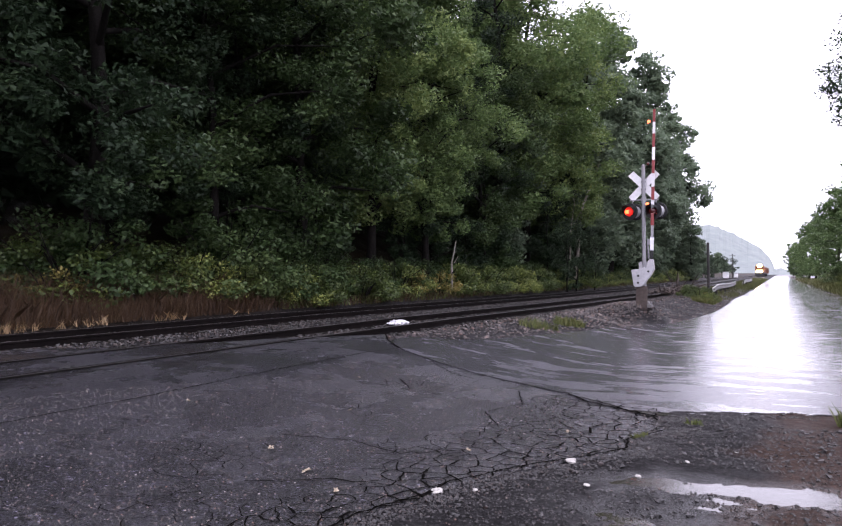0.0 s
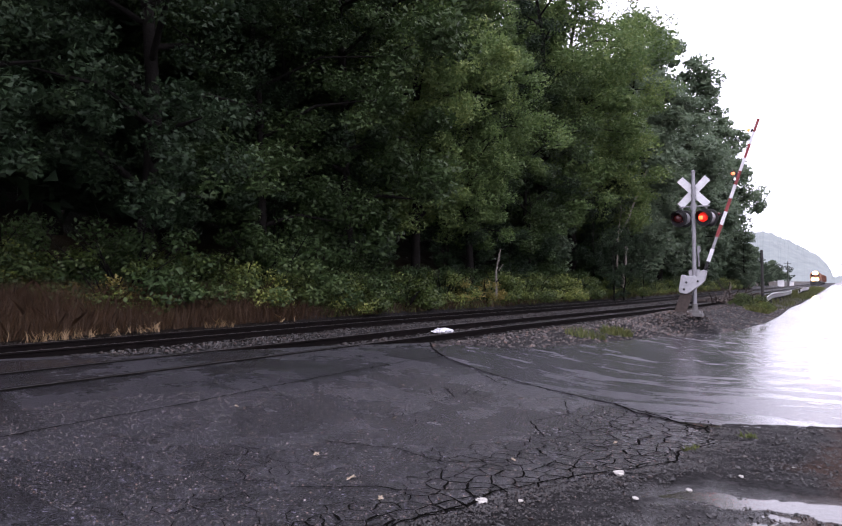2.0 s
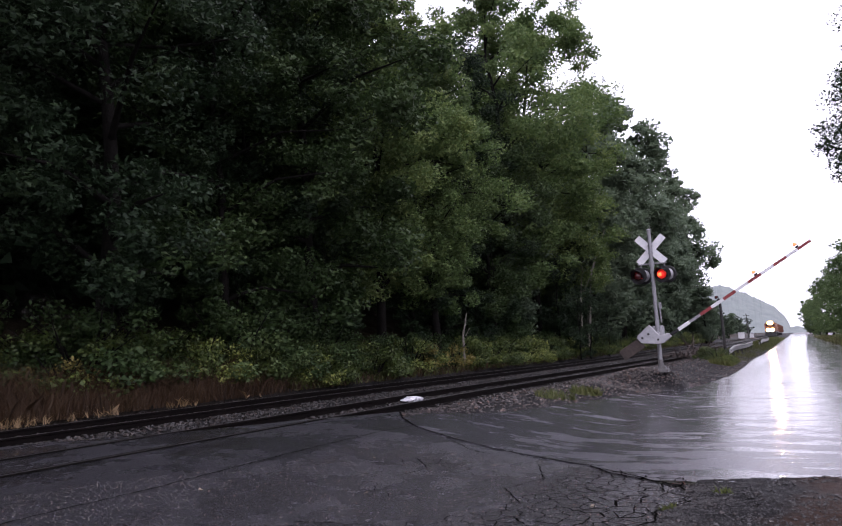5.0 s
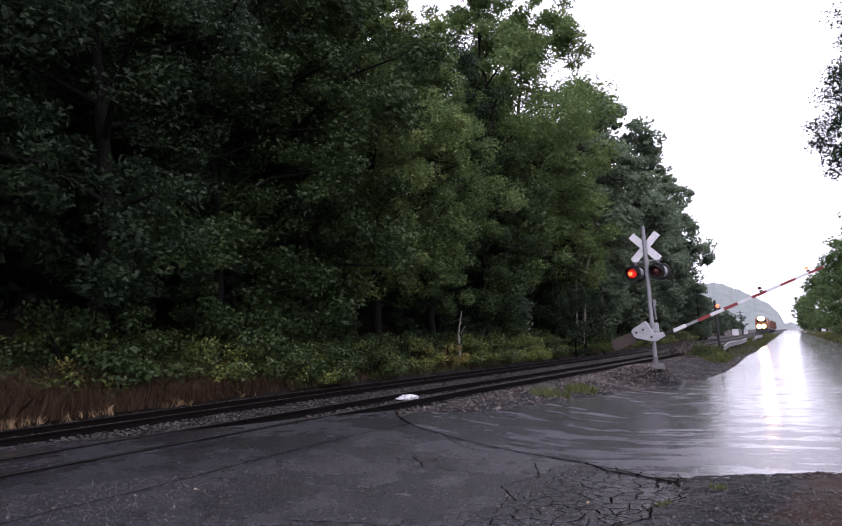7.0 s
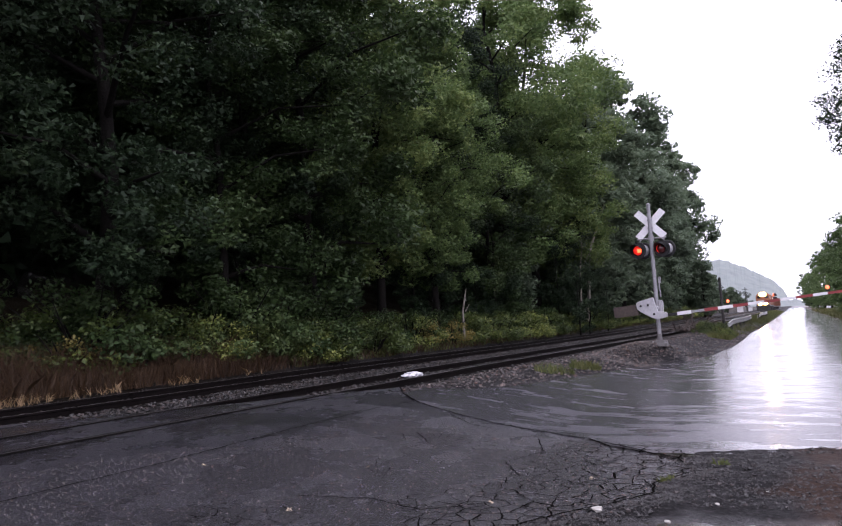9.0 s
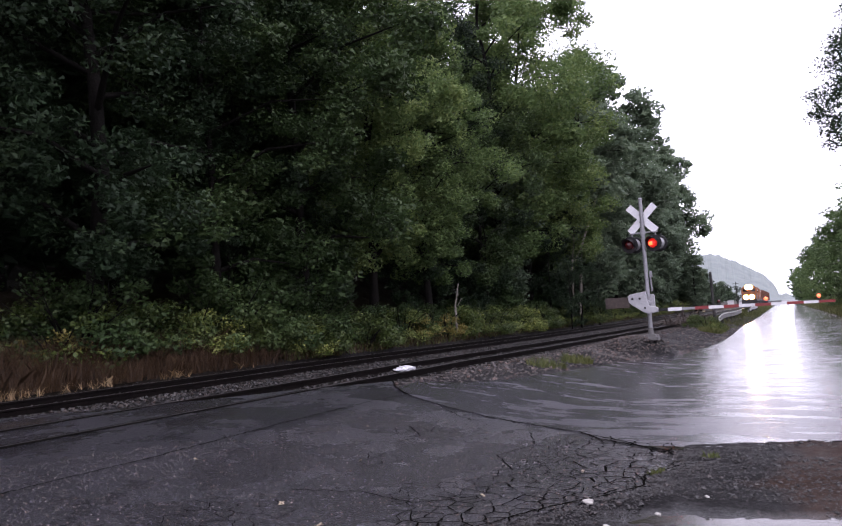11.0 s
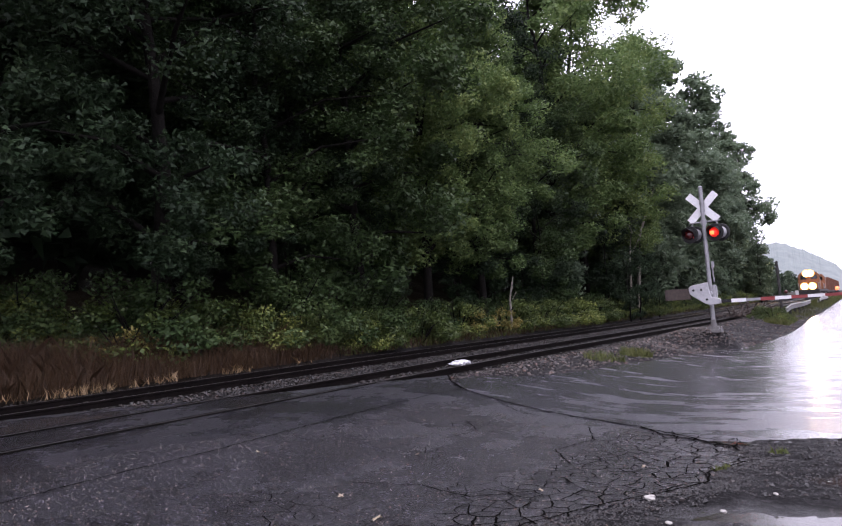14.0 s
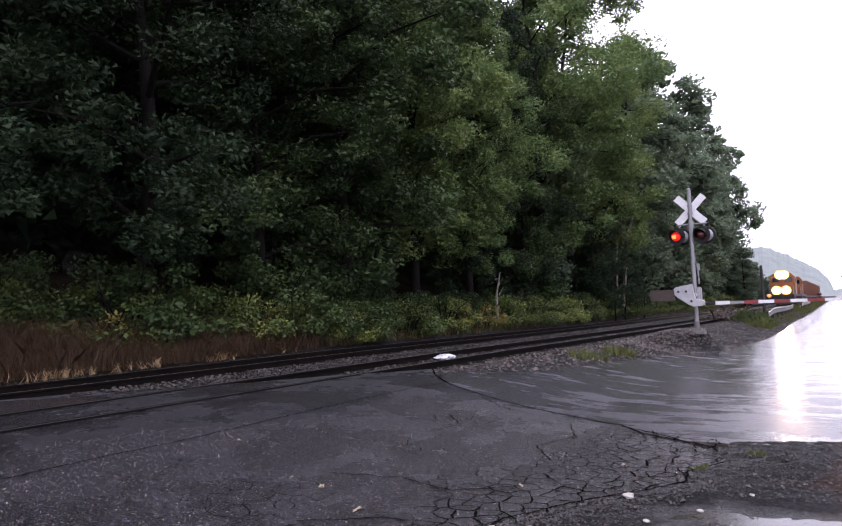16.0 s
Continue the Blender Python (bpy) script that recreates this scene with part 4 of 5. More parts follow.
    for x in (2.05, 3.3, 4.62):
        bm = bmesh.new()
        box(bm, x, 0, -0.19, 0.1, 0.06, 0.05, 0.008)
        rod(bm, (x - 0.055, 0, -0.12), (x + 0.055, 0, -0.12), 0.02, 0.02, 8)
        part("lamp_bracket", bm, BLACK, g)
        arm_lamps.append(lamp_drum("arm_lamp", 0.05, g, pose(x, 0, -0.1), [LENS_DARK, ARM_LIT, ARM_LIT]))
    return s, g, lamps, arm_lamps


signal, gate, lamps, arm_lamps = crossing_signal()


# ---------------------------------------------------------------- verge: post, guardrail, grass
# Galvanised steel made paler: the sky's shine is put into its colour.
GUARD = grained("sky_lit_galvanised_beam", (0.42, 0.42, 0.43), (0.66, 0.66, 0.67), 8, 0.4, 0.2, 0.2, 0.003)


def guardrail(y0, y1, x, z0):
    g = empty("guardrail", Matrix.Translation((x, y0, z0)))
    tagged(g, "dented galvanised guardrail on short posts beside the road", "guardrail")
    prof = [(0.0, 0.16), (0.045, 0.12), (0.045, 0.06), (0.0, 0.02), (0.0, -0.02), (0.045, -0.06), (0.045, -0.12), (0.0, -0.16)]
    n = 26
    bm = bmesh.new()
    rows = []
    for i in range(n + 1):
        t = i / n
        y = (y1 - y0) * t
        bend = 0.35 * (1 - smooth(0, 0.12, t)) - 0.02 * math.sin(t * 9)
        drop = -0.22 * (1 - smooth(0, 0.16, t)) + 0.03 * math.sin(t * 7)
        rows.append([bm.verts.new((px - bend * 0.6, y, 0.74 + drop + pz)) for px, pz in prof])
    for a, b in zip(rows, rows[1:]):
        for j in range(len(prof) - 1):
            bm.faces.new((a[j], b[j], b[j + 1], a[j + 1]))
    bmesh.ops.solidify(bm, geom=bm.faces[:], thickness=0.006)
    part("beam", bm, GUARD, g, "wavy galvanised steel beam", True)
    y = 0.6
    while y < y1 - y0:
        bm = bmesh.new()
        box(bm, -0.1, y, 0.3, 0.16, 0.18, 0.95, 0.01)
        part("post", bm, POLE_WOOD, g)
        y += 3.8
    return g


guardrail(41.8, 66, -3.4, 0.0)
guardrail(80, 104, -3.3, 0.0)
post = empty("marker_post", Matrix.Translation((-3.75, 44.2, 0)))
tagged(post, "thin black upright post beside the guardrail", "post")
bm = bmesh.new()
rod(bm, (0, 0, -0.3), (-0.03, 0, 3.45), 0.09, 0.075, 10)
part("shaft", bm, POLE_WOOD, post)
bm = bmesh.new()
rod(bm, (-0.03, 0, 3.45), (-0.03, 0, 3.5), 0.085, 0.04, 10)
part("cap", bm, POLE_WOOD, post)


def blades(name, spots, tall, wide, mat, label, seed, lean=0.35):
    """Grass or stalks: thin tapering blades."""
    gen = np.random.default_rng(seed)
    p = np.array(spots)
    n = len(p)
    w = gen.uniform(0, 2 * math.pi, n)
    h = tall * gen.uniform(0.45, 1.15, n) * (p[:, 3] if p.shape[1] > 3 else 1)
    side = np.stack([np.cos(w), np.sin(w), np.zeros(n)], 1) * wide
    tilt = np.stack([gen.normal(size=n) * lean, gen.normal(size=n) * lean, np.ones(n)], 1) * h[:, None]
    b = p[:, :3]
    mid = b + tilt * 0.55
    tip = b + tilt + np.stack([gen.normal(size=n), gen.normal(size=n), -np.ones(n) * 0.3], 1) * (h * lean * 0.6)[:, None]
    v = np.stack([b - side, b + side, mid + side * 0.7, tip, mid - side * 0.7], 1).reshape(-1, 3)
    f = np.arange(n * 5).reshape(-1, 5)
    ob = new(name, fast_mesh(name, v, f, [mat]))
    tagged(ob, label, "grass", kind="stuff")
    return ob


rng = random.Random(8)
spots = []
while len(spots) < 15000:
    y = 36 + 150 * rng.random() ** 1.6
    x = rng.uniform(-4.7, left_edge(y) - 0.15)
    if noise.noise((x * 0.8, y * 0.3, 0)) < -0.2 or (y < 42 and x > -2.8) or (42 < y < 68 and x > -3.5 and rng.random() < 0.7):
        continue
    spots.append((x, y, height(x, y) - 0.05, 1.0 + 0.8 * noise.noise((x, y * 0.4, 4))))
blades("verge_grass", spots, 0.27, 0.016, GRASS, "yellow-green weeds on the verge between road and track", 1)
spots = []
while len(spots) < 12000:
    y = 40 + 150 * rng.random() ** 1.6
    x = 3.75 + 5 * rng.random()
    spots.append((x, y, height(x, y) - 0.05))
blades("verge_grass", spots, 0.6, 0.025, GRASS, "green grass on the verge under the roadside trees", 2)
spots = []
for cx, cy, r, n in ((-4.75, 17.0, 0.4, 500), (-5.1, 15.6, 0.5, 220), (0.8, 8.2, 0.28, 420), (-0.8, 7.6, 0.09, 40), (-1.2, 6.75, 0.07, 36)):
    for i in range(n):
        w, q = rng.uniform(0, 6.283), r * math.sqrt(rng.random())
        x, y = cx + math.cos(w) * q, cy + math.sin(w) * q * 0.8
        spots.append((x, y, ground_z(x, y), 1.0 if r > 0.25 else 0.3))
blades("weed_tufts", spots, 0.22, 0.008, GRASS, "small yellow-green weed tufts in the gravel", 3)
spots = []
while len(spots) < 26000:
    y = 4 + 15 * rng.random()
    x = centre(y) - SPACING - 2.3 - 3.4 * rng.random()
    k = 1 - smooth(14, 19, y)
    if rng.random() < k:
        spots.append((x, y, height(x, y) - 0.05, 0.55 + 0.45 * smooth(2.4, 4.0, centre(y) - SPACING - x)))
blades("dry_grass", spots, 1.1, 0.007, DRY, "brown dead grass and stalks beside the track", 4, 0.28)
spots = []
while len(spots) < 480:
    y = 4 + 12 * rng.random() ** 1.3
    x = centre(y) - SPACING - 1.8 - 0.5 * rng.random()
    if noise.noise((x * 2.1, y * 0.8, 1)) + 0.3 * noise.noise((x * 5, y * 4.1, 6)) > 0.02 + 0.3 * smooth(9, 16, y):
        spots.append((x, y, height(x, y) - 0.06))
blades("straw_tufts", spots, 0.27, 0.008, STRAW, "pale straw tufts along the far rail", 5, 0.5)
spots = []
while len(spots) < 16000:
    y = 18 + 110 * rng.random() ** 1.5
    x = centre(y) - SPACING - 2.5 - 2.2 * rng.random()
    spots.append((x, y, height(x, y) - 0.05))
blades("verge_grass", spots[:7000], 0.4, 0.014, GRASS, "green weeds at the foot of the brush", 6)
blades("dry_grass", spots[7000:], 0.36, 0.014, DRY, "dead brown weeds at the foot of the brush", 7)

# ---------------------------------------------------------------- small things
rag = empty("plastic_litter", pose(-8.6, 14.85, 0.33, 0, 0, 20) @ Matrix.Diagonal((0.66, 0.5, 0.5, 1)))
tagged(rag, "crumpled white plastic litter lying between the rails", "litter")
bm = bmesh.new()
for k, (x, y, s) in enumerate(((0, 0, 0.2), (0.22, 0.15, 0.17), (-0.2, -0.12, 0.12))):
    bmesh.ops.create_icosphere(bm, subdivisions=3, radius=s, matrix=pose(x, y, 0.08) @ Matrix.Diagonal((1.3, 1, 0.7, 1)))
for v in bm.verts:
    v.co += v.co.normalized() * 0.11 * (noise.noise(v.co * 13) + 0.6 * noise.noise(v.co * 31))
part("sheet", bm, RAG, rag)


def puddle(name, cx, cy, rx, ry, z, label):
    """Standing water: a level sheet in a hollow of the shoulder."""
    pts = [(cx + math.cos(2 * math.pi * i / 40) * rx, cy + math.sin(2 * math.pi * i / 40) * ry, z) for i in range(40)]
    ob = from_lists(name, pts, [tuple(range(40))], WATER)
    tagged(ob, label, "puddle", kind="structure")


WATER, wn_, wl_, wb_ = material("puddle_water", 0.03, 0, (0.02, 0.017, 0.014))
wb_.inputs["Specular IOR Level"].default_value = 0.6
bump(wn_, wl_, wb_, noise_node(wn_, wl_, 14, 6, 0.7), 0.1, 0.02)
puddle("puddle", 0.1, 5.6, 1.8, 0.7, -0.04, "shallow rain puddle reflecting the sky")
puddle("puddle", 0.85, 8.72, 0.6, 0.28, -0.028, "small rain puddle at the road's edge")
puddle("puddle", -1.3, 8.04, 0.26, 0.1, 0.011, "small dark puddle in a pothole at the joint")
puddle("puddle", -0.95, 4.1, 0.4, 0.6, -0.034, "thin film of rain water on the muddy shoulder")

relay = empty("relay_box", pose(-16.2, 12.75, height(-16.2, 12.75) - 0.02, 0, 0, 12))
tagged(relay, "small black trackside box with a white lid in dead grass", "box")
bm = bmesh.new()
box(bm, 0, 0, 0.25, 0.5, 0.36, 0.5, 0.02)
part("body", bm, BLACK, relay)
bm = bmesh.new()
box(bm, 0, 0, 0.53, 0.46, 0.38, 0.06, 0.015)
part("lid", bm, WHITE, relay, "white lid")


def bare_trunk(name, pts, radius, label):
    """A bare pale stem with two stub branches."""
    verts, faces = [], []
    base = Vector(pts[0])
    pts = [Vector(p) - base for p in pts]
    tube(verts, faces, pts, [radius * (1 - 0.6 * i / (len(pts) - 1)) for i in range(len(pts))], 9)
    t = empty(name, Matrix.Translation(base))
    tagged(t, label, "tree trunk")
    from_lists("trunk", verts, faces, BARK_PALE, t, smoothed=True)
    for k, (f, s) in enumerate(((0.55, 1), (0.75, -1))):
        verts, faces = [], []
        p = pts[0].lerp(pts[-1], f)
        d = Vector((0.35 * s, 0.5, 0.9)) * (pts[-1] - pts[0]).length * 0.16
        tube(verts, faces, [p, p + d * 0.5, p + d], [radius * 0.35, radius * 0.22, 0.02], 6)
        from_lists("branch", verts, faces, BARK_PALE, t, smoothed=True)


bare_trunk("leaning_trunk", [(-13.6, 50.5, 1.2), (-13.6, 51.4, 4.2), (-13.6, 52.6, 6.8), (-13.6, 58.8, 11.5)], 0.17, "pale bare trunk leaning at the wood's edge")
bare_trunk("leaning_trunk", [(-13.9, 49.8, 1.2), (-13.9, 50.2, 4.8), (-13.9, 52.2, 8.8)], 0.1, "thin pale trunk leaning at the wood's edge")
bare_trunk("dead_sapling", [(-14.4, 30.3, 0.8), (-14.45, 30.4, 2.2), (-14.3, 30.6, 3.3)], 0.07, "pale dead sapling standing in the brush")


def brush_pile(cx, cy, seed):
    rng = random.Random(seed)
    t = empty("brush_pile", Matrix.Translation((cx, cy, height(cx, cy))))
    tagged(t, "tangle of cut brown branches dumped beside the track", "brush pile")
    for i in range(26):
        verts, faces = [], []
        w, q = rng.uniform(0, 6.283), rng.uniform(0.1, 1.0)
        a = Vector((math.cos(w) * q, math.sin(w) * q, rng.uniform(-0.02, 0.15)))
        d = Vector((rng.uniform(-1, 1), rng.uniform(-1, 1), rng.uniform(0.0, 0.5))).normalized() * rng.uniform(0.6, 1.5)
        m = a + d * 0.5 + Vector((rng.uniform(-0.1, 0.1), rng.uniform(-0.1, 0.1), 0.08))
        tube(verts, faces, [a, m, a + d], [0.045, 0.035, 0.012], 5)
        from_lists("stick", verts, faces, RUST, t)


brush_pile(-5.6, 40.5, 4)
brush_pile(-5.0, 43.0, 6)

# ---------------------------------------------------------------- shoulder of loose gravel
def shoulder(rng, count, x1=1.8):
    out = []
    while len(out) < count:
        y = 2.4 + 6.6 * rng.random()
        x = rng.uniform(broken_edge(min(7.6, max(2.0, y))) - 0.12, x1)
        if y > 7.7 and y > 8.1 + 0.45 * (x + 1.3):
            continue
        if noise.noise((x * 1.3, y * 1.3, 7)) < -0.28 or (x > -0.5 and 5.45 < y < 5.9):
            continue
        out.append((x, y, ground_z(x, y) - 0.002))
    return out


rng = random.Random(23)
stones("gravel", shoulder(rng, 15000), 0.011, GRIT, "fine dark gravel on the muddy shoulder", rng)
stones("gravel", shoulder(rng, 1300), 0.02, GRIT, "loose stones on the muddy shoulder", rng)
stones("gravel", [(x + rng.uniform(-0.7, -0.1), y, height(x, y) + 0.004) for x, y, z in shoulder(rng, 700, -1.0)], 0.009, STONE, "grit strewn on the cracked asphalt", rng)
rubble = []
for k in range(5200):
    y = 2.6 + 5.4 * rng.random()
    x = broken_edge(min(7.6, y)) + rng.gauss(0.08, 0.13)
    rubble.append((x, y, max(ground_z(x, y), height(x, y) - 0.004 if x < broken_edge(min(7.6, y)) else -1)))
stones("gravel", shoulder(rng, 420), 0.03, GRIT, "coarse dark chunks of broken asphalt on the shoulder", rng)
chips = []
while len(chips) < 15000:
    y = 2.6 + 6.2 * rng.random() ** 1.2
    x = broken_edge(min(7.6, y)) - 4.6 * rng.random() ** 1.2
    if y < 8.7 + 0.25 * (-1.8 - x):
        chips.append((x, y, height(x, y) + 0.001))
stones("gravel", chips[:8000], 0.009, GRIT, "dark loose grit on the worn asphalt", rng)
stones("gravel", chips[8000:], 0.009, PALE_GRIT, "pale loose grit standing in for glints on the worn asphalt", rng)
stones("gravel", rubble, 0.014, GRIT, "dark broken asphalt crumbs along the ragged edge", rng)


def pale_stone(x, y, s, seed):
    bm = bmesh.new()
    bmesh.ops.create_icosphere(bm, subdivisions=2, radius=s)
    for v in bm.verts:
        v.co = Vector((v.co.x * 1.3, v.co.y, v.co.z * 0.6)) * (1 + 0.7 * noise.noise(v.co * 40 + Vector((seed, 0, 0))))
    ob = link("pale_stone", bm, CONCRETE)
    ob.matrix_basis = pose(x, y, height(x, y) + s * 0.3, 0, 0, seed * 50)
    tagged(ob, "pale stone lying on the wet asphalt's edge", "stone", group="pale stones")


for k, (x, y, s) in enumerate(((-1.57, 5.67, 0.038), (-2.24, 4.43, 0.034), (-0.7, 6.1, 0.018), (-1.0, 5.5, 0.02), (-0.35, 6.6, 0.018), (-2.0, 4.6, 0.018), (-0.9, 6.5, 0.016), (-1.3, 5.1, 0.02))):
    pale_stone(x, y, s, k)


FALLEN = grained("faded_leaf", (0.16, 0.12, 0.075), (0.34, 0.29, 0.21), 40, 0.5)


def fallen_leaf(x, y, s, turn, mat):
    pts = [(0, -1), (0.35, -0.7), (0.3, -0.3), (0.8, -0.2), (0.55, 0.15), (0.7, 0.6), (0.25, 0.5), (0, 1), (-0.25, 0.5), (-0.7, 0.6), (-0.55, 0.15), (-0.8, -0.2), (-0.3, -0.3), (-0.35, -0.7)]
    bm = bmesh.new()
    vs = [bm.verts.new((px * s, py * s, 0.012 + 0.012 * math.sin(3 * px + 2 * py))) for px, py in pts]
    c = bm.verts.new((0, 0, 0.006))
    for a, b in zip(vs, vs[1:] + vs[:1]):
        bm.faces.new((a, b, c))
    ob = link("fallen_leaf", bm, mat)
    ob.matrix_basis = pose(x, y, height(x, y) + 0.004, 0, 0, turn)
    tagged(ob, "fallen faded beige leaf stuck to the wet asphalt", "leaf", group="fallen leaves")


for k, (x, y, s) in enumerate(((-3.38, 4.36, 0.05), (-3.99, 4.65, 0.035), (-2.5, 5.6, 0.03), (-5.0, 7.6, 0.03), (-4.2, 6.2, 0.028), (-1.9, 6.7, 0.03), (-2.9, 4.1, 0.025), (-5.6, 5.2, 0.03))):
    fallen_leaf(x, y, s, k * 77, FALLEN)

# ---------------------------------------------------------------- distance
# Mist is put in as a pale glowing colour; the air stays clear.
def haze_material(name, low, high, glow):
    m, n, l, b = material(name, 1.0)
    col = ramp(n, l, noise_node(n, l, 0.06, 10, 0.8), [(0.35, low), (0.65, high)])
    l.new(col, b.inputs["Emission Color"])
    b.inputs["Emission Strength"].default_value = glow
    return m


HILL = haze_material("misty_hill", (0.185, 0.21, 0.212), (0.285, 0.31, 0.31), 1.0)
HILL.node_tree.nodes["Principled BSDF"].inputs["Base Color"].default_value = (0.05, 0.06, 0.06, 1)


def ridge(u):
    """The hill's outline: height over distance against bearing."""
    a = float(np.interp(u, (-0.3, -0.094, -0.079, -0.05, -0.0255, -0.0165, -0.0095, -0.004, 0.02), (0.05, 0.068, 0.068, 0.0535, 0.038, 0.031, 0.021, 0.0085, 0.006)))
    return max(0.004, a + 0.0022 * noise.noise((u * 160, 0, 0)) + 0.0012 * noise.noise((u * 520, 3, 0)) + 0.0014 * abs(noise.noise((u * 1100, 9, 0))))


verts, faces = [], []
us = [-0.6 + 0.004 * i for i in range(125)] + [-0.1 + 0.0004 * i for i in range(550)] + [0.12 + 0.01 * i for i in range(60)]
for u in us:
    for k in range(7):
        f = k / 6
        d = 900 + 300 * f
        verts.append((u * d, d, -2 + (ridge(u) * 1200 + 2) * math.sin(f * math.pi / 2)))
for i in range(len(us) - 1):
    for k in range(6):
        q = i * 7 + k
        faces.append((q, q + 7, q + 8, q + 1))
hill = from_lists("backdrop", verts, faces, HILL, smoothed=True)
tagged(hill, "wooded hill behind the railway, mist painted in as pale glow", "hill", kind="structure")


def utility_pole(x, y, tall):
    p = empty("utility_pole", Matrix.Translation((x, y, height(x, y))))
    tagged(p, "bare dark utility pole beside the line", "pole")
    bm = bmesh.new()
    rod(bm, (0, 0, -0.5), (0, 0, tall), 0.16, 0.11, 10)
    part("shaft", bm, POLE_WOOD, p)
    bm = bmesh.new()
    box(bm, 0, 0, tall - 0.6, 1.8, 0.12, 0.12)
    part("crossarm", bm, POLE_WOOD, p)


utility_pole(-12.4, 225, 7.2)


def cabinet(x, y, w, h):
    c = empty("equipment_cabinet", Matrix.Translation((x, y, height(x, y) - 0.1)))
    tagged(c, "white metal trackside equipment cabinet", "cabinet")
    bm = bmesh.new()
    box(bm, 0, 0, h / 2, w, 1.2, h, 0.03)
    part("body", bm, WHITE, c)
    bm = bmesh.new()
    box(bm, 0, 0, h + 0.05, w + 0.2, 1.4, 0.1, 0.02)
    part("roof", bm, GALV, c)


cabinet(-13.0, 205, 1.5, 1.7)
cabinet(-11.8, 232, 1.1, 1.3)


# ---------------------------------------------------------------- train
LOCO = grained("locomotive_paint", (0.16, 0.06, 0.025), (0.26, 0.1, 0.04), 3, 0.45, 0, 0.1, 0.003)
LOCO_DARK = grained("locomotive_black", (0.015, 0.015, 0.016), (0.04, 0.038, 0.036), 5, 0.6)
WAGON = grained("wagon_rust", (0.1, 0.04, 0.025), (0.2, 0.085, 0.05), 2.5, 0.75)
GLASS, *_g = material("dark_cab_glass", 0.05, 0, (0.01, 0.012, 0.014))


def wheels(parent, spots):
    for y in spots:
        for x in (-0.75, 0.75):
            bm = bmesh.new()
            rod(bm, (x - 0.06, y, 0.5), (x + 0.06, y, 0.5), 0.5, 0.5, 20)
            part("wheel", bm, STEEL_RAIL, parent)


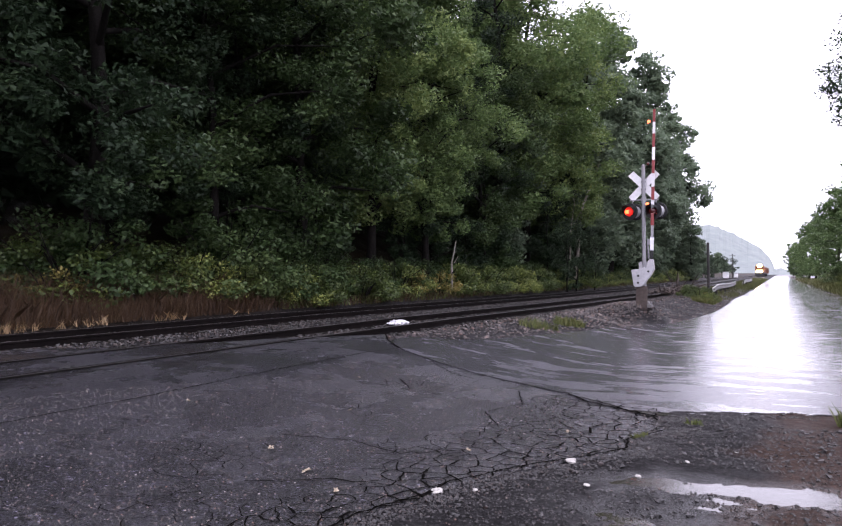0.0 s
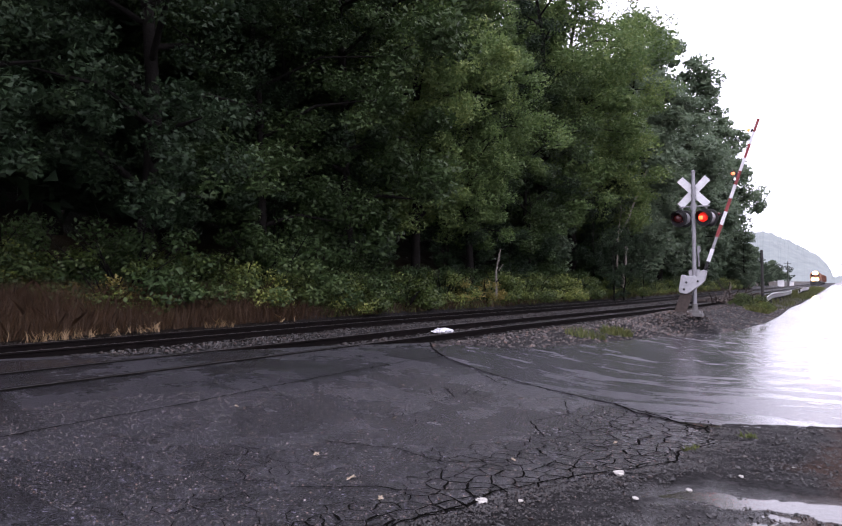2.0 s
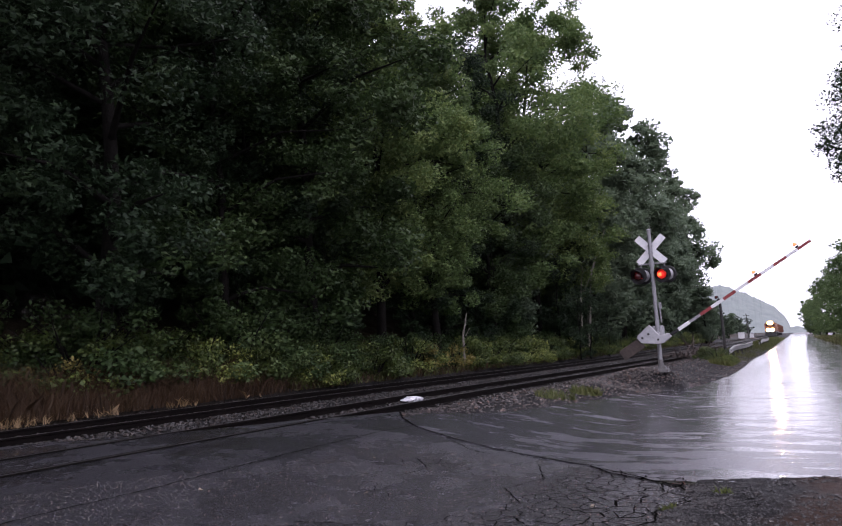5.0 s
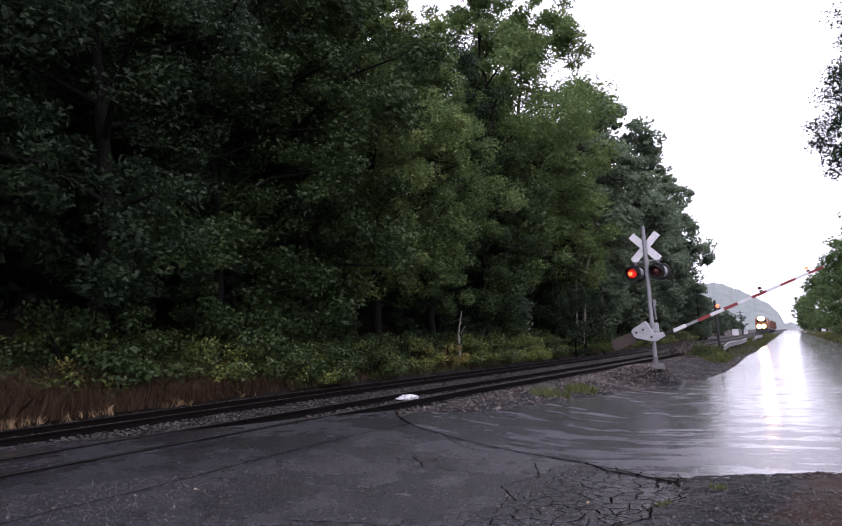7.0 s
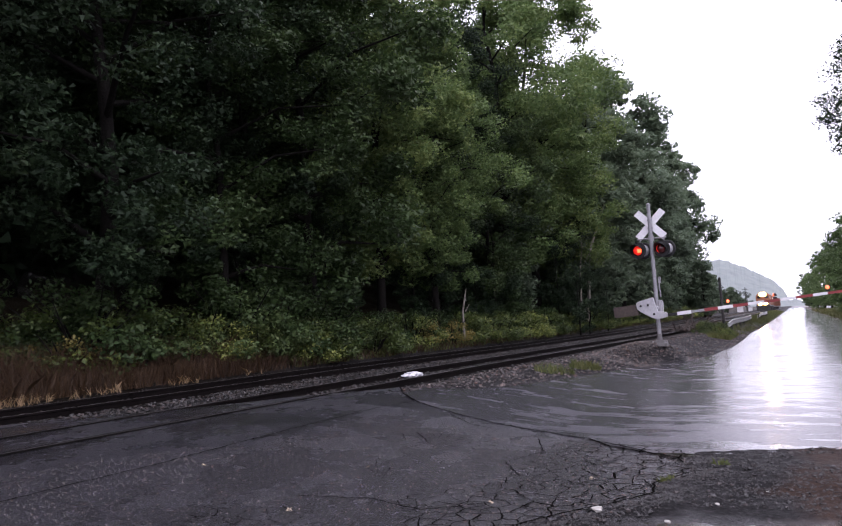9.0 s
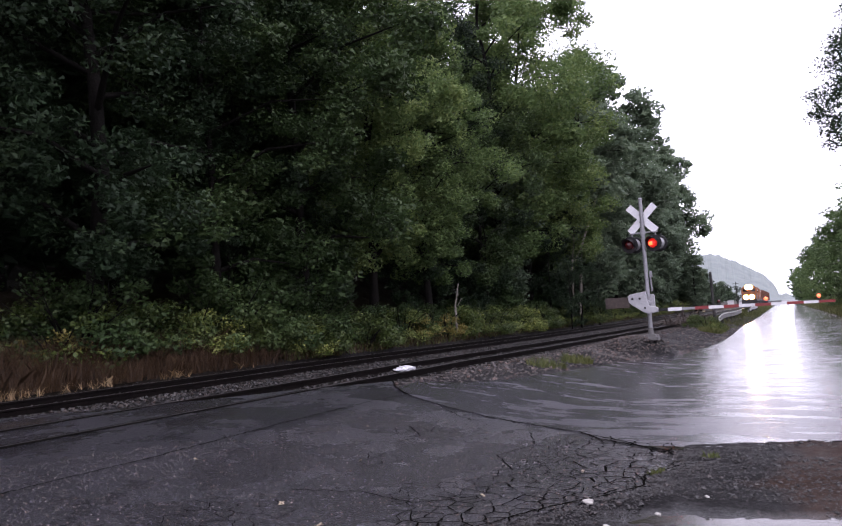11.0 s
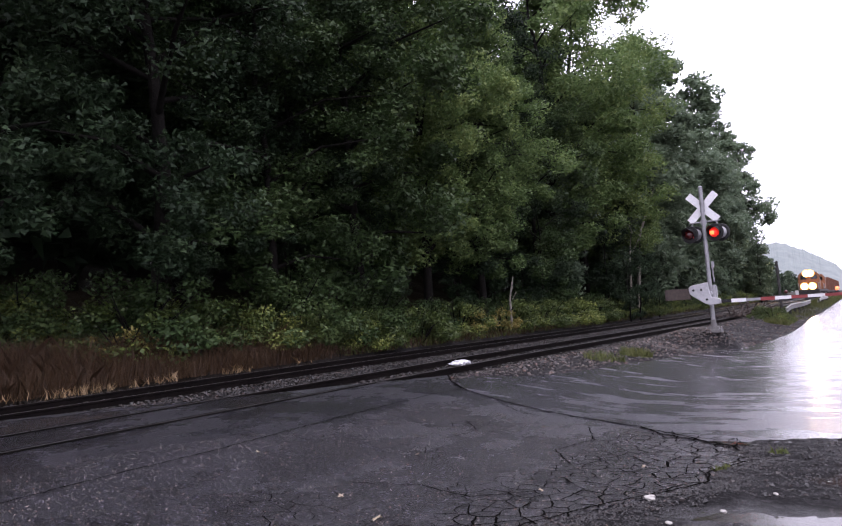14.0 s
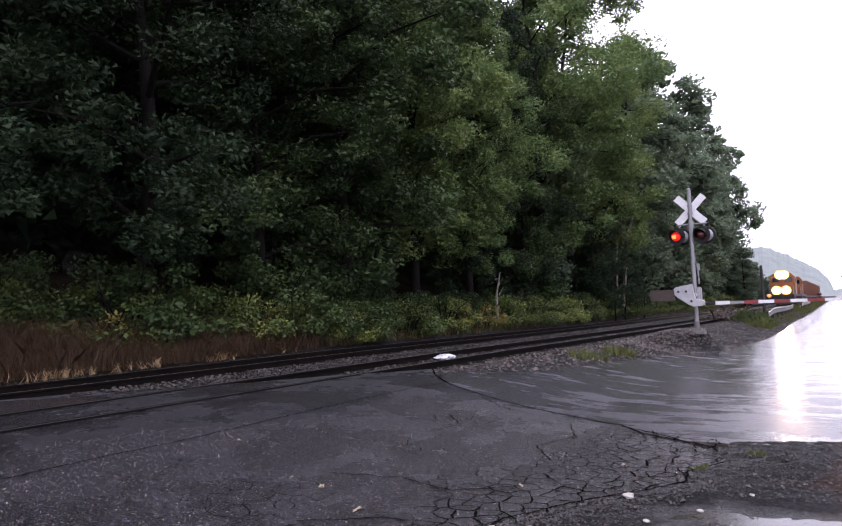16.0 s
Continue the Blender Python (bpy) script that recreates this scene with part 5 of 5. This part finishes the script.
def locomotive(lit):
    """A diesel locomotive with its cab end towards -y, standing on z = 0."""
    t = empty("locomotive")
    tagged(t, "rust-red diesel locomotive with bright headlights on the near track", "locomotive")
    bm = bmesh.new()
    box(bm, 0, 9.5, 1.25, 2.9, 19.5, 0.35, 0.04)
    box(bm, 0, 9.5, 0.75, 2.2, 5.0, 0.7, 0.1)
    part("frame", bm, LOCO_DARK, t, "black underframe and fuel tank")
    bm = bmesh.new()
    prism(bm, [(-1.3, 1.42), (1.3, 1.42), (1.3, 2.5), (1.0, 2.75), (-1.0, 2.75), (-1.3, 2.5)], 0.9, 2.6)
    part("nose", bm, LOCO, t)
    bm = bmesh.new()
    prism(bm, [(-1.52, 1.42), (1.52, 1.42), (1.52, 3.75), (1.1, 4.25), (-1.1, 4.25), (-1.52, 3.75)], 2.6, 5.2)
    cab = part("cab", bm, LOCO, t)
    for x in (-0.75, 0.75):
        bm = bmesh.new()
        box(bm, x, 2.58, 3.4, 0.85, 0.04, 0.6, 0.02)
        part("windscreen", bm, GLASS, cab)
    for x in (-1.53, 1.53):
        bm = bmesh.new()
        box(bm, x, 3.8, 3.3, 0.04, 1.4, 0.6, 0.02)
        part("side_window", bm, GLASS, cab)
    bm = bmesh.new()
    prism(bm, [(-1.0, 1.42), (1.0, 1.42), (1.0, 3.8), (0.8, 4.2), (-0.8, 4.2), (-1.0, 3.8)], 5.2, 18.4)
    part("engine_hood", bm, LOCO, t)
    for y in (8, 11, 14, 16.5):
        bm = bmesh.new()
        rod(bm, (0, y, 4.15), (0, y, 4.4), 0.55, 0.5, 16)
        part("roof_fan", bm, LOCO_DARK, t)
    bm = bmesh.new()
    prism(bm, [(-1.45, 0.25), (1.45, 0.25), (1.45, 1.4), (-1.45, 1.4)], -0.15, 0.1)
    prism(bm, [(-1.4, 0.15), (1.4, 0.15), (1.3, 0.6), (-1.3, 0.6)], -0.45, -0.12)
    box(bm, 0, -0.5, 0.9, 0.3, 0.7, 0.3, 0.03)
    part("pilot", bm, LOCO_DARK, t, "black pilot with coupler")
    for x in (-1.4, 1.4):
        bm = bmesh.new()
        for y in (0.1, 0.7, 1.4, 2.2):
            rod(bm, (x, y, 1.42), (x, y, 2.45), 0.022, 0.022, 6)
        rod(bm, (x, 0.1, 2.45), (x, 2.2, 2.45), 0.022, 0.022, 6)
        part("handrail", bm, GALV, t)
    for y in (3.4, 15.6):
        bm = bmesh.new()
        for x in (-1.05, 1.05):
            box(bm, x, y, 0.62, 0.2, 4.4, 0.45, 0.05)
        part("truck", bm, LOCO_DARK, t)
        wheels(t, (y - 1.7, y, y + 1.7))
    if lit:
        # discs are oversized and each has a glowing rim, to imitate glare
        for x, y, z, r in ((-0.27, 2.5, 4.05, 0.4), (0.27, 2.5, 4.05, 0.4), (-0.55, -0.18, 1.95, 0.4), (0.55, -0.18, 1.95, 0.4)):
            bm = bmesh.new()
            rod(bm, (x, y, z), (x, y + 0.14, z), r + 0.05, r + 0.05, 18)
            hs = part("lamp_housing", bm, LOCO_DARK, t)
            bm = bmesh.new()
            rod(bm, (x, y - 0.02, z), (x, y + 0.02, z), r, r, 18)
            part("headlight", bm, HEADLIGHT, hs, "dazzling warm headlight")
            bm = bmesh.new()
            rod(bm, (x, y - 0.01, z), (x, y + 0.03, z), r + 0.2, r + 0.2, 18)
            part("glare_rim", bm, HEADLIGHT_GLARE, hs, "amber glowing rim imitating the headlight's glare")
    return t


def wagon():
    t = empty("freight_wagon")
    tagged(t, "rust-brown freight wagon coupled behind the locomotives", "wagon", group="wagons of the train")
    bm = bmesh.new()
    prism(bm, [(-1.5, 1.1), (1.5, 1.1), (1.55, 3.9), (-1.55, 3.9)], 0.4, 15.2)
    part("body", bm, WAGON, t)
    for x in (-1.56, 1.56):
        for k in range(9):
            bm = bmesh.new()
            box(bm, x, 1.2 + 1.65 * k, 2.5, 0.1, 0.12, 2.7)
            part("side_rib", bm, WAGON, t)
    bm = bmesh.new()
    box(bm, 0, 7.8, 0.95, 2.4, 15.6, 0.3)
    part("underframe", bm, LOCO_DARK, t)
    wheels(t, (1.6, 3.3, 12.3, 14.0))
    return t


leader, second = locomotive(True), locomotive(False)
first_wagon = wagon()
wagons = [first_wagon] + [copy_thing(first_wagon, Matrix.Identity(4)) for i in range(5)]


# ---------------------------------------------------------------- what moves
GATE_ANGLES = [(0, 88.5), (0.6, 88.3), (1.0, 86.0), (1.25, 83.0), (1.5, 79.8), (2.0, 71.0), (2.5, 63.0), (3.0, 54.5), (3.5, 48.5), (4.0, 40.5),
               (4.5, 34.5), (5.0, 31.5), (5.4, 28.5), (6.4, 22.8), (7.3, 18.0), (7.7, 13.5), (8.0, 11.5), (8.5, 8.0), (9.3, 3.4), (10.2, 0.5), (10.8, 0.0), (16.0, 0.0)]


def flashing(thing, base, lit_first):
    """Turns a lamp by half a turn at every change, every 0.75 s; lit_first: glows in the first half of the 1.5 s beat."""
    a = 0 if not lit_first else 180
    rows = [(0.0, base @ pose(0, 0, 0, 0, 0, a))]
    k = 0
    while 0.75 * k < 15.99:
        t = 0.75 * k
        for f, turn in ((-0.0334, 0), (0.0, 60), (0.0334, 120), (0.0667, 180)):
            if t + f > 0.001:
                rows.append((t + f, base @ pose(0, 0, 0, 0, 0, a + turn)))
        a += 180
        k += 1
    rows.append((16.0, base @ pose(0, 0, 0, 0, 0, a)))
    walk(thing, rows)


def motions():
    walk(gate, [(t, pose(0.0, -0.25, 1.16, 0, -a, 0)) for t, a in GATE_ANGLES])
    flashing(lamps[0], pose(0, -0.05, 0), False)
    flashing(lamps[1], pose(0, -0.05, 0), True)
    flashing(arm_lamps[0], pose(2.05, 0, -0.1), False)
    flashing(arm_lamps[1], pose(3.3, 0, -0.1), True)
    back = 0.0
    for ob, length in [(leader, 20.6), (second, 20.6)] + [(w, 16.6) for w in wagons]:
        rows = []
        for t in (0, 4, 8, 12, 16):
            y = 281 - 11.3 * t + back
            rows.append((t, pose(centre(y), y, RAIL_TOP)))
        walk(ob, rows)
        back += length


motions()
